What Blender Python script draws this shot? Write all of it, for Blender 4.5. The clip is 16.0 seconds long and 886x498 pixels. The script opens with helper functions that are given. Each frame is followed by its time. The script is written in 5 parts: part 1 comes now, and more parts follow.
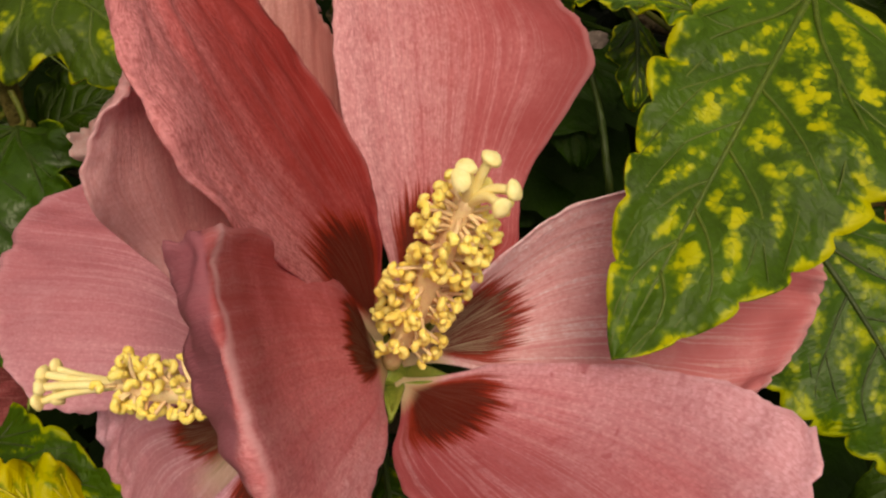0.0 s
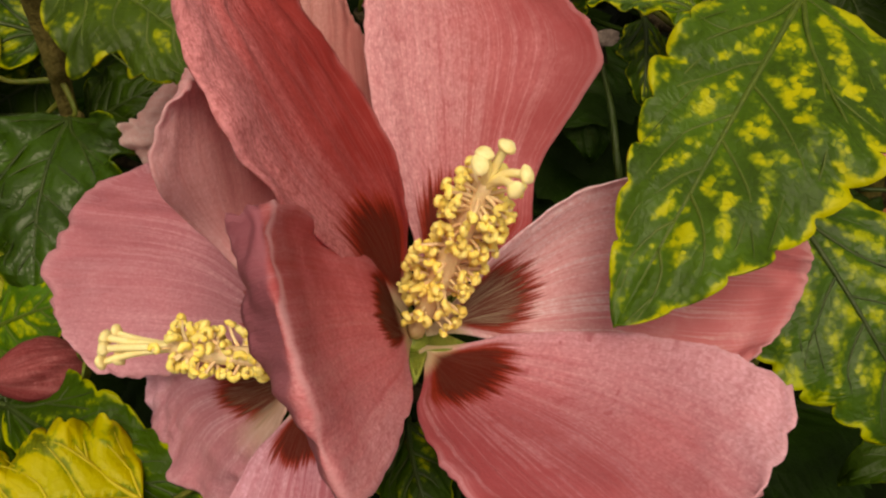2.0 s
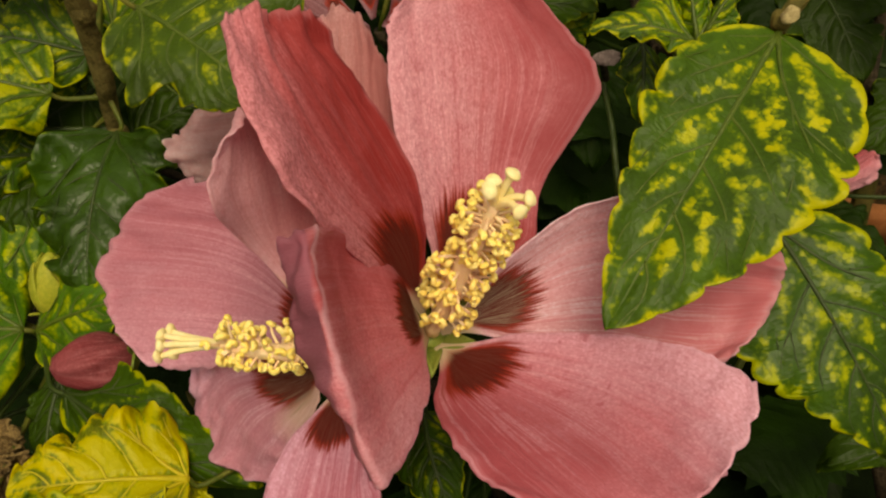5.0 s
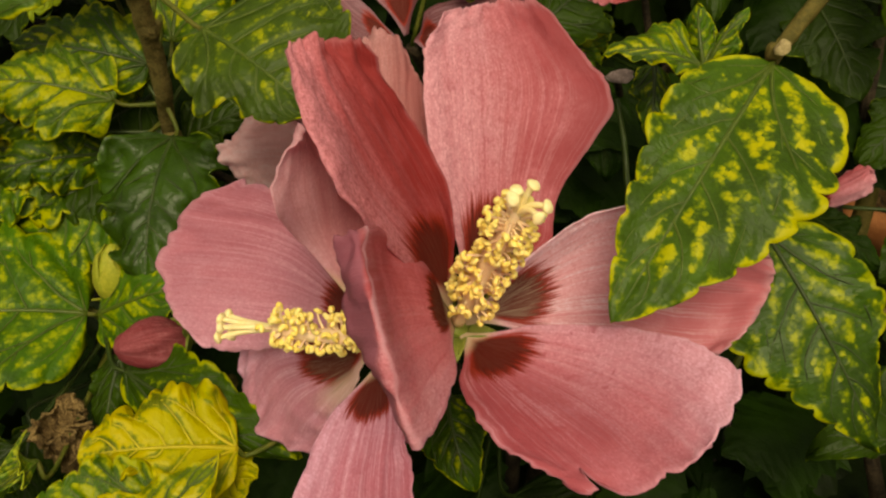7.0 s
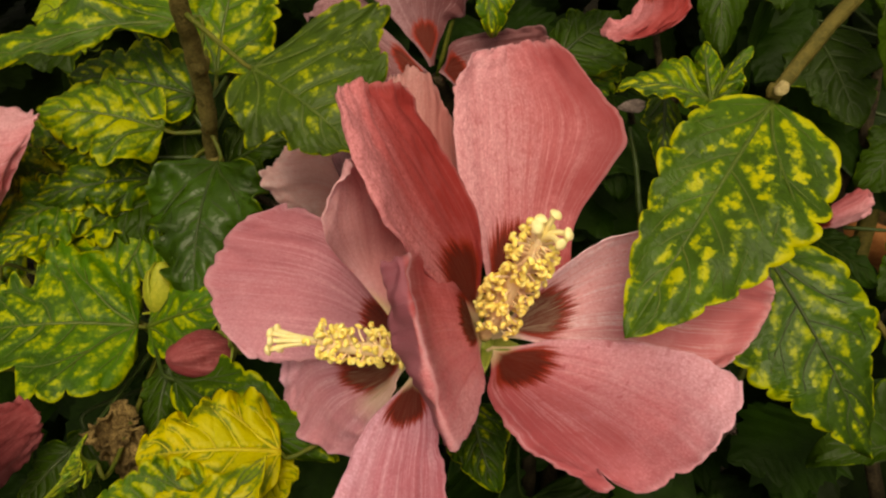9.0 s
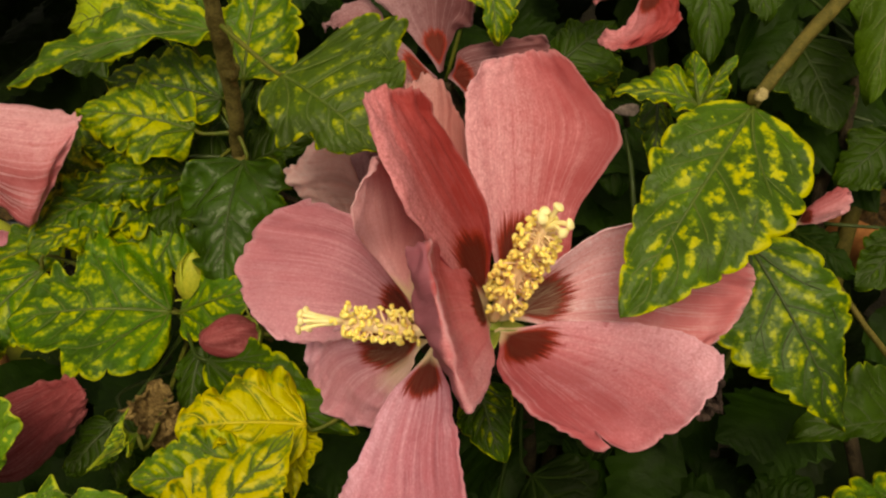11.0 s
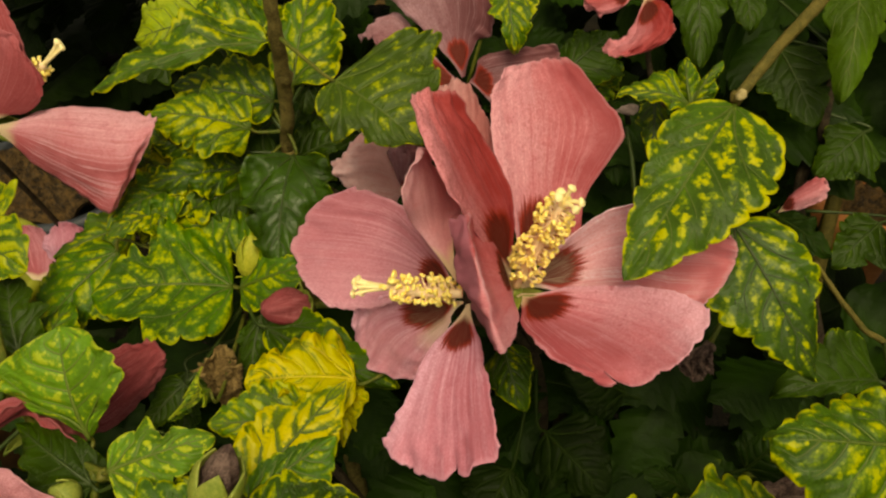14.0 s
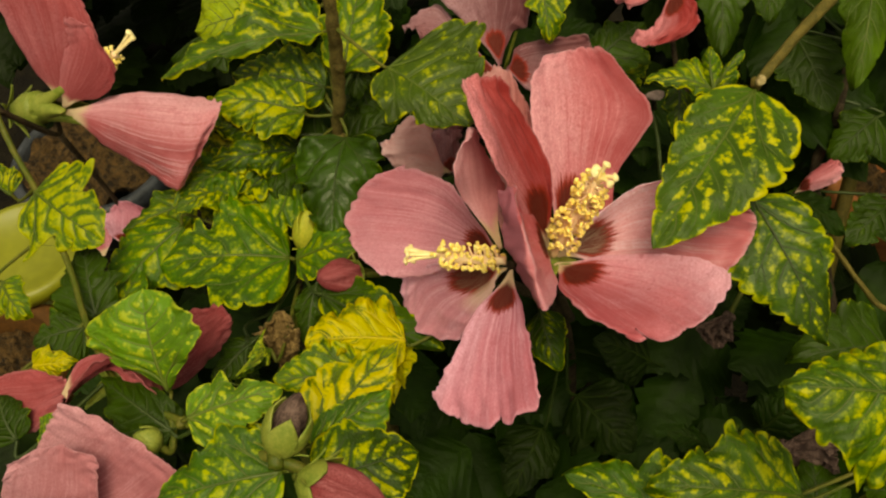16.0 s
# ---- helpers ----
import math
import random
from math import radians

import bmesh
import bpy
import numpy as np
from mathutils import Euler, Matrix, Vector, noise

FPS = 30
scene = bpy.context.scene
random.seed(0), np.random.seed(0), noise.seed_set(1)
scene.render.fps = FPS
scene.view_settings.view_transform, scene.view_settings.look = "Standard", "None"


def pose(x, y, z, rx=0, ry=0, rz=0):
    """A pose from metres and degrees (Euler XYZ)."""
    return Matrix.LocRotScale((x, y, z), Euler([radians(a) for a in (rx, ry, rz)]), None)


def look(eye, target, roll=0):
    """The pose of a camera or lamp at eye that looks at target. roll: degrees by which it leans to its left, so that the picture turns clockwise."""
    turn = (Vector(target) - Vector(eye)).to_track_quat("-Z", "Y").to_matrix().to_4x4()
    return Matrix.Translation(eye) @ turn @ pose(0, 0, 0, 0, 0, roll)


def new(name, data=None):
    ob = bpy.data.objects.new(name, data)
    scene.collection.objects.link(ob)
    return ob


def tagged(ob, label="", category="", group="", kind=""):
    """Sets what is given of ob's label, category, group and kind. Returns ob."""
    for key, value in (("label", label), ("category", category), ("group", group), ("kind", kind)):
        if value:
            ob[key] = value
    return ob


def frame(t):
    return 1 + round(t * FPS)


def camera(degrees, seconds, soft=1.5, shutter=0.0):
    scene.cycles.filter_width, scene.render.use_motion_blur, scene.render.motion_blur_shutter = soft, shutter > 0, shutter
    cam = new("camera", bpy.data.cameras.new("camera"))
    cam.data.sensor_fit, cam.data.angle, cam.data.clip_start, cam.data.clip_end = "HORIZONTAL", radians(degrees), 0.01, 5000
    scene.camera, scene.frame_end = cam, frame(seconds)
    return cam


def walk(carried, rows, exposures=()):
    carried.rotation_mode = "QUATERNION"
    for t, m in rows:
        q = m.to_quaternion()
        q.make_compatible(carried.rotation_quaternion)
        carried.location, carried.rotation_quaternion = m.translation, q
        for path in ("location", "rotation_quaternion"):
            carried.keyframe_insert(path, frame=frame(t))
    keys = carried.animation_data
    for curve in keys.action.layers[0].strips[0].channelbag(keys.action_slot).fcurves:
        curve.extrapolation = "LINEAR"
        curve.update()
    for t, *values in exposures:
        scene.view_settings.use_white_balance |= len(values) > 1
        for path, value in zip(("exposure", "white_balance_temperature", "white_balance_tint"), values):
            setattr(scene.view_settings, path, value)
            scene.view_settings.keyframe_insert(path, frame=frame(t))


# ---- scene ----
cam = camera(51.6, 16.0, soft=2.25)
METRES, EYE, TILT, LEAN, TURN = 0.165, 0.9, -52.0, 0.0, 0.0
ROWS = [
    (0.0, 0.0, 0.0, 0.0, -0.0, 0.0, 0.0),
    (0.5, -0.0039, -0.0136, 0.0013, 0.22, -0.18, -0.1),
    (1.0, -0.0084, -0.0362, 0.004, 0.5, -0.08, -0.23),
    (1.5, -0.0077, -0.0585, -0.0073, 0.79, -0.2, -0.33),
    (2.0, -0.0018, -0.079, -0.0123, 1.12, -0.4, -0.4),
    (2.5, -0.0084, -0.1059, -0.0013, 1.47, -0.27, -0.31),
    (3.0, -0.0, -0.118, 0.0018, 1.59, -0.62, -0.33),
    (3.5, -0.0028, -0.1348, 0.0057, 1.73, -0.77, -0.52),
    (4.0, -0.0021, -0.1521, 0.0028, 1.77, -0.95, -0.6),
    (6.5, -0.0054, -0.2733, 0.0183, 2.48, -1.1, -1.48),
    (7.0, -0.0115, -0.3105, 0.0105, 2.81, -1.1, -1.91),
    (7.5, -0.0064, -0.3359, 0.0059, 2.86, -1.12, -1.92),
    (8.0, -0.0202, -0.3733, 0.0146, 3.13, -0.73, -2.1),
    (8.5, -0.0301, -0.3977, 0.0183, 3.29, -0.52, -2.31),
    (9.0, -0.0313, -0.4155, 0.026, 3.4, -0.52, -2.11),
    (11.5, -0.0584, -0.5825, 0.0071, 3.14, -0.25, -2.25),
    (12.0, -0.071, -0.6259, 0.0064, 3.52, 0.06, -2.21),
    (12.5, -0.0735, -0.6647, -0.0092, 3.28, 0.04, -2.1),
    (13.0, -0.0763, -0.7005, -0.0188, 3.19, -0.06, -1.84),
    (13.5, -0.0754, -0.7383, -0.021, 2.92, -0.02, -1.99),
    (14.0, -0.0794, -0.778, -0.0363, 3.28, -0.07, -1.9),
    (14.5, -0.076, -0.8185, -0.0477, 3.47, -0.12, -1.96),
    (15.0, -0.0923, -0.8615, -0.0573, 3.59, -0.11, -2.03),
    (15.5, -0.097, -0.8906, -0.0538, 3.77, -0.17, -2.02),
    (16.0, -0.1202, -0.9335, -0.0728, 4.29, -0.66, -2.09),
]
VIEW_AXES = pose(0, 0, EYE, TILT, LEAN, TURN)  # axes of the opening camera; things are placed in them, in millimetres, to fit its view
walk(cam, [(t, VIEW_AXES @ pose(METRES * x, METRES * y, METRES * z, 90 + pitch, roll, yaw)) for t, x, y, z, yaw, pitch, roll in ROWS],
     exposures=[(0.0, -0.16, 8900, 6), (7.0, -0.10, 9050, 5), (16.0, 0.03, 9800, 0)])

# ---- light: bright overcast sky ----
world = bpy.data.worlds.new("world")
scene.world = world
world.use_nodes = True
wn = world.node_tree.nodes
sky = wn.new("ShaderNodeTexSky")
sky.sky_type, sky.sun_disc = "NISHITA", False
sky.sun_elevation, sky.sun_rotation = radians(71), radians(168)
sky.air_density, sky.dust_density = 1.5, 5.0
haze = wn.new("ShaderNodeHueSaturation")  # thin cloud takes most of the blue
haze.inputs["Saturation"].default_value = 0.08
world.node_tree.links.new(sky.outputs[0], haze.inputs["Color"])
world.node_tree.links.new(haze.outputs[0], wn["Background"].inputs[0])
wn["Background"].inputs[1].default_value = 0.10
sun = new("sun", bpy.data.lights.new("sun", "SUN"))
sun.data.energy, sun.data.angle, sun.data.color = 1.95, radians(26), (1.0, 0.94, 0.84)
sun.matrix_world = look((0.15, -0.65, 3.0), (0, 0.1, 0.8))

# ---- materials ----


class Val:
    """A shader value, with arithmetic that adds Math nodes."""

    def __init__(self, tree, sock):
        self.tree, self.sock = tree, sock

    def op(self, kind, *others, swap=False):
        n = self.tree.nodes.new("ShaderNodeMath")
        n.operation = kind
        ins = (*others, self) if swap else (self, *others)
        for i, a in enumerate(ins):
            if isinstance(a, Val):
                self.tree.links.new(a.sock, n.inputs[i])
            else:
                n.inputs[i].default_value = a
        return Val(self.tree, n.outputs[0])

    def __add__(self, o): return self.op("ADD", o)
    def __radd__(self, o): return self.op("ADD", o)
    def __sub__(self, o): return self.op("SUBTRACT", o)
    def __rsub__(self, o): return self.op("SUBTRACT", o, swap=True)
    def __mul__(self, o): return self.op("MULTIPLY", o)
    def __rmul__(self, o): return self.op("MULTIPLY", o)
    def __pow__(self, o): return self.op("POWER", o)
    def mod(self): return self.op("ABSOLUTE")

    def step(self, a, b):
        n = self.tree.nodes.new("ShaderNodeMapRange")
        n.interpolation_type = "SMOOTHSTEP"
        self.tree.links.new(self.sock, n.inputs[0])
        n.inputs[1].default_value, n.inputs[2].default_value = a, b
        return Val(self.tree, n.outputs[0])


class Paint:
    """One node material, built from small steps."""

    def __init__(self, name, rough=0.5, spec=0.4, thin=0.0):
        self.mat = bpy.data.materials.new(name)
        self.mat.use_nodes = True
        self.tree = self.mat.node_tree
        self.bsdf = self.tree.nodes["Principled BSDF"]
        self.bsdf.inputs["Roughness"].default_value = rough
        self.bsdf.inputs["Specular IOR Level"].default_value = spec
        self.thin = thin

    def node(self, kind, **sets):
        n = self.tree.nodes.new(kind)
        for k, v in sets.items():
            n.inputs[k].default_value = v
        return n

    def link(self, a, b):
        self.tree.links.new(a.sock if isinstance(a, Val) else a, b)

    def uv(self):
        n = self.node("ShaderNodeUVMap")
        n.uv_map = "UVMap"
        s = self.node("ShaderNodeSeparateXYZ")
        self.link(n.outputs[0], s.inputs[0])
        return Val(self.tree, s.outputs[0]), Val(self.tree, s.outputs[1])

    def random(self):
        return Val(self.tree, self.node("ShaderNodeObjectInfo").outputs["Random"])

    def place(self, shift=True):
        """Object coordinates, moved by chance from object to object."""
        c = self.node("ShaderNodeTexCoord").outputs["Object"]
        if not shift:
            return c
        add = self.node("ShaderNodeVectorMath")
        self.link(c, add.inputs[0])
        self.link(self.random() * 9.0, add.inputs[1])
        return add.outputs[0]

    def vec(self, x, y, z=0.0):
        n = self.node("ShaderNodeCombineXYZ")
        for i, a in enumerate((x, y, z)):
            if isinstance(a, Val):
                self.link(a, n.inputs[i])
            else:
                n.inputs[i].default_value = a
        return n.outputs[0]

    def noise(self, where, scale, detail=3.0, rough=0.55, dist=0.0):
        n = self.node("ShaderNodeTexNoise", Scale=scale, Detail=detail, Roughness=rough, Distortion=dist)
        self.link(where, n.inputs["Vector"])
        return Val(self.tree, n.outputs["Fac"])

    def cells(self, where, scale):
        n = self.node("ShaderNodeTexVoronoi", Scale=scale)
        self.link(where, n.inputs["Vector"])
        return Val(self.tree, n.outputs["Distance"])

    def mosaic(self, where, scale):
        """The place of the nearest of many scattered seeds: small angular patches."""
        n = self.node("ShaderNodeTexVoronoi", Scale=scale)
        self.link(where, n.inputs["Vector"])
        return n.outputs["Position"]

    def mix(self, f, a, b):
        n = self.tree.nodes.new("ShaderNodeMix")
        n.data_type = "RGBA"
        self.link(f, n.inputs[0])
        for i, c in ((6, a), (7, b)):
            if isinstance(c, tuple):
                n.inputs[i].default_value = (*c, 1)
            else:
                self.link(c, n.inputs[i])
        return n.outputs[2]

    def done(self, colour, height=None, strength=0.3, dist=0.001, rough=None):
        if isinstance(colour, tuple):
            self.bsdf.inputs["Base Color"].default_value = (*colour, 1)
        else:
            self.link(colour, self.bsdf.inputs["Base Color"])
        if rough is not None:
            self.link(rough, self.bsdf.inputs["Roughness"])
        normal = None
        if height is not None:
            b = self.node("ShaderNodeBump", Strength=strength, Distance=dist)
            self.link(height, b.inputs["Height"])
            normal = b.outputs[0]
            self.link(normal, self.bsdf.inputs["Normal"])
        if self.thin:
            t = self.node("ShaderNodeBsdfTranslucent")
            m = self.node("ShaderNodeMixShader", Fac=self.thin)
            if isinstance(colour, tuple):
                t.inputs[0].default_value = (*colour, 1)
            else:
                self.link(colour, t.inputs[0])
            if normal:
                self.link(normal, t.inputs["Normal"])
            self.link(self.bsdf.outputs[0], m.inputs[1])
            self.link(t.outputs[0], m.inputs[2])
            self.link(m.outputs[0], self.tree.nodes["Material Output"].inputs[0])
        return self.mat


def petal_paint(name, pale, mid, deep, eye=0.31, grey=0.0, vein=0.4, tilt=0.75, out=0.0, margin=0.0, rim=0.0, claw=0.0, aside=0.0, thin=0.34, cream=1.0, spots=0.25, pebble=1.0, narrow=1.7):
    """aside: how far the eye lies to one side; tilt: pale towards the first side; out: deeper towards the rim; margin:
    a deep second side; rim: a purple rim, with the fold's shade and highlight painted in.
    """
    p = Paint(name, 0.6, 0.22, thin)
    x, v = p.uv()
    u = x * 2.0 - 1.0
    r = p.random()
    at = p.place()
    cloud = p.noise(at, 50.0, 4.0, 0.6)
    sway = p.noise(at, 170.0, 2.0)
    xb = x + (cloud - 0.5) * 0.10 + (sway - 0.5) * 0.035
    xs = x + (cloud - 0.5) * 0.035 + (sway - 0.5) * 0.012
    fan = p.noise(p.vec(xs * 20.0 + r * 40.0, v * 1.0, r * 9.0), 1.0, 4.0, 0.6)
    fine = p.noise(p.vec(xs * 95.0, v * 5.0 + r * 30.0, 0.0), 1.0, 3.0, 0.7, 0.6)
    pores = p.cells(at, 1500.0)
    grain = p.noise(at, 700.0, 3.0, 0.7)
    c = p.mix(((cloud - 0.5) * 2.6 + u * tilt * 0.5 + 0.42 + (v - 0.5) * out).step(0.0, 1.0), mid, deep)
    edge = u.mod() ** 4.0 + v ** 6.0 * 0.4
    c = p.mix((edge * 0.4 - u * tilt - (v - 0.5) * out * 1.6 + (fan - 0.5) * 1.1 + (cloud - 0.5) * 2.0).step(-0.3, 0.95), c, pale)
    light = tuple(min(1, k * 1.08 + 0.07) for k in pale)
    line = p.noise(p.vec(xs * 22.0 + r * 17.0, v * 0.6, r * 5.0 + 2.0), 1.0, 2.0, 0.6, 0.15)
    line = 1.0 - ((line - 0.5).mod() * 22.0).step(0.0, 1.0)
    c = p.mix(line * (1.05 - v).step(0.0, 0.6) * (v - 0.1).step(0.0, 0.2) * vein, c, light)
    c = p.mix((fine - 0.50).step(0.0, 0.2) * (fan - 0.30).step(0.0, 0.35) * 0.16, c, light)
    c = p.mix((0.47 - fine).step(0.0, 0.2) * 0.10, c, deep)
    crinkle = p.noise(p.vec(xb * 115.0, v * 58.0 + r * 30.0, 0.0), 1.0, 2.0, 0.55, 0.5)
    c = p.mix((crinkle - 0.5).step(-0.06, 0.16) * (0.18 + 0.28 * pebble), c, deep)
    c = p.mix((grain - 0.5).step(0.0, 0.2) * 0.25, c, deep)
    c = p.mix(pores.step(0.25, 0.6) * 0.22, c, deep)
    bruise = p.noise(at, 240.0, 2.0)
    c = p.mix((bruise - 0.62).step(0.0, 0.06) * (v - 0.3).step(0.0, 0.1) * (0.75 - v).step(0.0, 0.1) * spots, c, deep)
    c = p.mix((0.47 - fan).step(0.0, 0.12) * (0.8 - v).step(0.0, 0.5) * 0.22, c, deep)
    if margin:
        c = p.mix((u + (cloud - 0.5) * 0.5 - 0.35).step(0.0, 0.5) * (v - 0.3).step(0.0, 0.3) * margin, c, tuple(k * 0.8 for k in deep))
    c = p.mix(((u.mod() + (fine - 0.5) * 0.06 - 0.94).step(0.0, 0.05) + (v + (fine - 0.5) * 0.04 - 0.965).step(0.0, 0.03)) * (v - 0.35).step(0.0, 0.2) * 0.2, c, light)
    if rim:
        # highlight along the crest of the fold, painted as a pale line
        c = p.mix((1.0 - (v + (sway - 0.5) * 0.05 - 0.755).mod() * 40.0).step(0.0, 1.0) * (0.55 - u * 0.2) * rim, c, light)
        # purple of the folded-back rim, with its shade in the colour
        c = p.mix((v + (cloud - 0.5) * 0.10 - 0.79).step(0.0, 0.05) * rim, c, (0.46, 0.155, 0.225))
    ray = p.noise(p.vec(x * 24.0 + r * 20.0, v * 0.5, 3.0), 1.0, 4.0, 0.8)
    up = (v - eye * 0.6).step(-0.04, 0.12)  # the rays run out towards the rim only
    d = ((u - aside) ** 2.0) * narrow + ((v - eye * 0.62) * (2.45 / eye)) ** 2.0
    d = d + (0.5 - ray) * (0.5 + 3.2 * up) * 0.9 + (grain - 0.5) * 0.25
    c = p.mix(1.0 - d.step(0.85, 1.45), c, (0.40, 0.040, 0.022))
    c = p.mix(1.0 - d.step(0.55, 1.0), c, (0.15, 0.014, 0.009))
    c = p.mix((fine - 0.42).step(0.0, 0.2) * (1.0 - d.step(0.3, 0.9)) * (0.10 + grey), c, (0.44, 0.33, 0.25))
    c = p.mix((1.0 - (v + (0.5 - ray) * 0.06 - u.mod() * 0.05).step(0.04, 0.12)) * cream, c, (0.80, 0.62, 0.42))
    if claw:  # a cream stripe beside the eye
        c = p.mix((u + (ray - 0.5) * 0.5 - 0.45).step(0.0, 0.3) * (0.66 - v).step(0.0, 0.25) * claw, c, (0.84, 0.68, 0.54))
    h = fine * 0.3 + fan * 0.4 + crinkle * (0.15 + 0.3 * pebble) + pores * 0.15 + grain * 0.2 + cloud * 0.8
    return p.done(c, h, 0.38, 0.0010)


PETAL = petal_paint("petal_pink", (0.935, 0.49, 0.588), (0.775, 0.265, 0.321), (0.48, 0.078, 0.0955), vein=0.3, tilt=0.9, margin=0.75, pebble=0.65)
PETAL_RED = petal_paint("petal_rose", (0.86, 0.345, 0.416), (0.62, 0.115, 0.13), (0.37, 0.036, 0.0374), 0.36, vein=0.12, tilt=1.1)
PETAL_NEAR = petal_paint("petal_rose_shaded_rim", (0.98, 0.56, 0.667), (0.92, 0.33, 0.401), (0.62, 0.115, 0.136), 0.27, 0.15, vein=0.1, tilt=-0.55, rim=0.85, aside=-0.36, thin=0.5, pebble=0.6, narrow=2.6)
PETAL_GREY = petal_paint("petal_rose_grey_eye", (0.99, 0.75, 0.864), (0.95, 0.54, 0.635), (0.7, 0.2, 0.24), 0.33, 0.75, vein=0.6, tilt=0.45, out=1.2, pebble=0.45)
PETAL_LOWER = petal_paint("petal_lower", (0.94, 0.54, 0.687), (0.8, 0.29, 0.37), (0.55, 0.11, 0.142), 0.34, vein=0.3, tilt=0.9, out=0.1, spots=0.6, pebble=0.45)
PETAL_MAUVE = petal_paint("petal_mauve", (0.92, 0.532, 0.721), (0.78, 0.314, 0.435), (0.54, 0.123, 0.178), 0.29, vein=0.5, tilt=0.35, out=0.2, pebble=0.25)
PETAL_BEHIND = petal_paint("petal_mauve_deep", (0.86, 0.49, 0.629), (0.71, 0.3, 0.391), (0.51, 0.135, 0.185), 0.36, vein=0.5, tilt=-0.3, out=0.2, pebble=0.25)
PETAL_RUST = petal_paint("petal_mauve_rust_eye", (0.93, 0.57, 0.75), (0.82, 0.38, 0.499), (0.57, 0.17, 0.234), 0.48, 0.3, vein=0.5, tilt=0.2, claw=0.6, pebble=0.25)
PETAL_SHARD = petal_paint("petal_faded_pink", (0.95, 0.6, 0.687), (0.87, 0.45, 0.51), (0.68, 0.26, 0.291), 0.04, vein=0.2, thin=0.5, pebble=0.25)
PETAL_FADED = petal_paint("petal_faded", (0.78, 0.42, 0.437), (0.64, 0.26, 0.27), (0.46, 0.14, 0.14), 0.12, vein=0.5, pebble=0.25)
PETAL_DUSTY = petal_paint("petal_dusty", (0.98, 0.74, 0.771), (0.96, 0.62, 0.625), (0.78, 0.36, 0.354), 0.10, tilt=0.3, out=-0.8, thin=0.45, pebble=0.25)
PETAL_BACK = petal_paint("petal_outside", (0.86, 0.403, 0.513), (0.66, 0.182, 0.23), (0.44, 0.0691, 0.0875), 0.04, vein=0.8, tilt=0.5)
PETAL_SIDE = petal_paint("petal_side", (0.94, 0.53, 0.635), (0.79, 0.29, 0.349), (0.52, 0.1, 0.119), 0.04, vein=0.8, tilt=-0.8, pebble=0.25)
PETAL_FLARE = petal_paint("petal_flare", (0.7, 0.25, 0.302), (0.52, 0.115, 0.136), (0.35, 0.045, 0.052), 0.04, vein=0.3, tilt=0.3)
PETAL_DROOP = petal_paint("petal_drooping", (0.72, 0.37, 0.448), (0.6, 0.245, 0.297), (0.4, 0.115, 0.14), 0.1, vein=0.3, thin=0.25)
PETAL_BUD = petal_paint("petal_bud", (0.46, 0.13, 0.151), (0.31, 0.05, 0.0604), (0.16, 0.017, 0.0208), 0.02, vein=0.6, tilt=0.2, thin=0.2)
PETAL_WILTED = petal_paint("petal_wilted", (0.46, 0.25, 0.302), (0.33, 0.14, 0.166), (0.18, 0.055, 0.0646), 0.30, vein=0.6, thin=0.2, cream=0.0)


def leaf_paint(name, green, yellow, amount, margin, gloss=0.45, scale=1.0, spec=0.2, lines=0.2, soft=1.0):
    """amount: how much of the blade has turned yellow; margin: how much of its rim. The layer "veins" holds the distance to a vein and to the rim."""
    p = Paint(name, gloss, spec, 0.2)
    x, v = p.uv()
    u = (x * 2.0 - 1.0).mod()
    n = p.node("ShaderNodeUVMap")
    n.uv_map = "veins"
    sep = p.node("ShaderNodeSeparateXYZ")
    p.link(n.outputs[0], sep.inputs[0])
    near, rim = Val(p.tree, sep.outputs[0]), Val(p.tree, sep.outputs[1])
    at = p.place()
    r = p.random()
    blot = p.noise(at, 150.0 * scale, 2.0, 0.5)
    jag = p.noise(at, 620.0, 2.0, 0.6)
    patch = p.noise(p.mosaic(at, 1000.0), 330.0 * scale, 1.0, 0.5)
    cell = p.cells(at, 1000.0)
    tint = p.noise(at, 45.0, 3.0)
    grain = p.noise(at, 1500.0, 2.0)
    inter = (near + (jag - 0.5) * 0.06).step(0.02, 0.20)
    y = (blot - 0.5) * 3.0 + (patch - 0.5) * 2.0 + inter * 1.15 - 0.95 + (jag - 0.5) * 0.7 + (0.45 - cell) * 0.5 + (r - 0.5) * 0.3 + (tint - 0.5) * 0.4
    y = y + (1.0 - (rim + (jag - 0.5) * 0.08 + (patch - 0.5) * 0.12).step(0.0, 0.19)) * margin * 1.45 + (v - 0.55).step(0.0, 0.42) * margin * 0.45 - 0.25
    y = y - (1.0 - amount)
    g = p.mix((tint + (blot - 0.5) * 0.3).step(0.3, 0.7), tuple(k2 * 0.68 for k2 in green), tuple(k2 * 1.55 for k2 in green))
    g = p.mix(grain.step(0.35, 0.7) * 0.3, g, tuple(k2 * 1.5 + 0.003 for k2 in green))
    half = (green[0] * 0.5 + yellow[0] * 0.27, green[1] * 0.55 + yellow[1] * 0.37, green[2] + yellow[2] * 0.15)
    ye = p.mix(tint.step(0.25, 0.75), yellow, (yellow[0] * 0.72, yellow[1] * 0.84, yellow[2]))
    c = p.mix(y.step(-0.75 * soft, 0.12 * soft), g, half)
    c = p.mix(y.step(-0.2, 0.55 * soft), c, ye)
    c = p.mix((1.0 - near.step(0.0, 0.06)) * lines * 2.0, c, tuple(k2 * 0.85 for k2 in green))
    net = p.node("ShaderNodeTexVoronoi", Scale=420.0)
    net.feature = "DISTANCE_TO_EDGE"
    p.link(at, net.inputs["Vector"])
    web = 1.0 - Val(p.tree, net.outputs["Distance"]).step(0.0, 0.12)
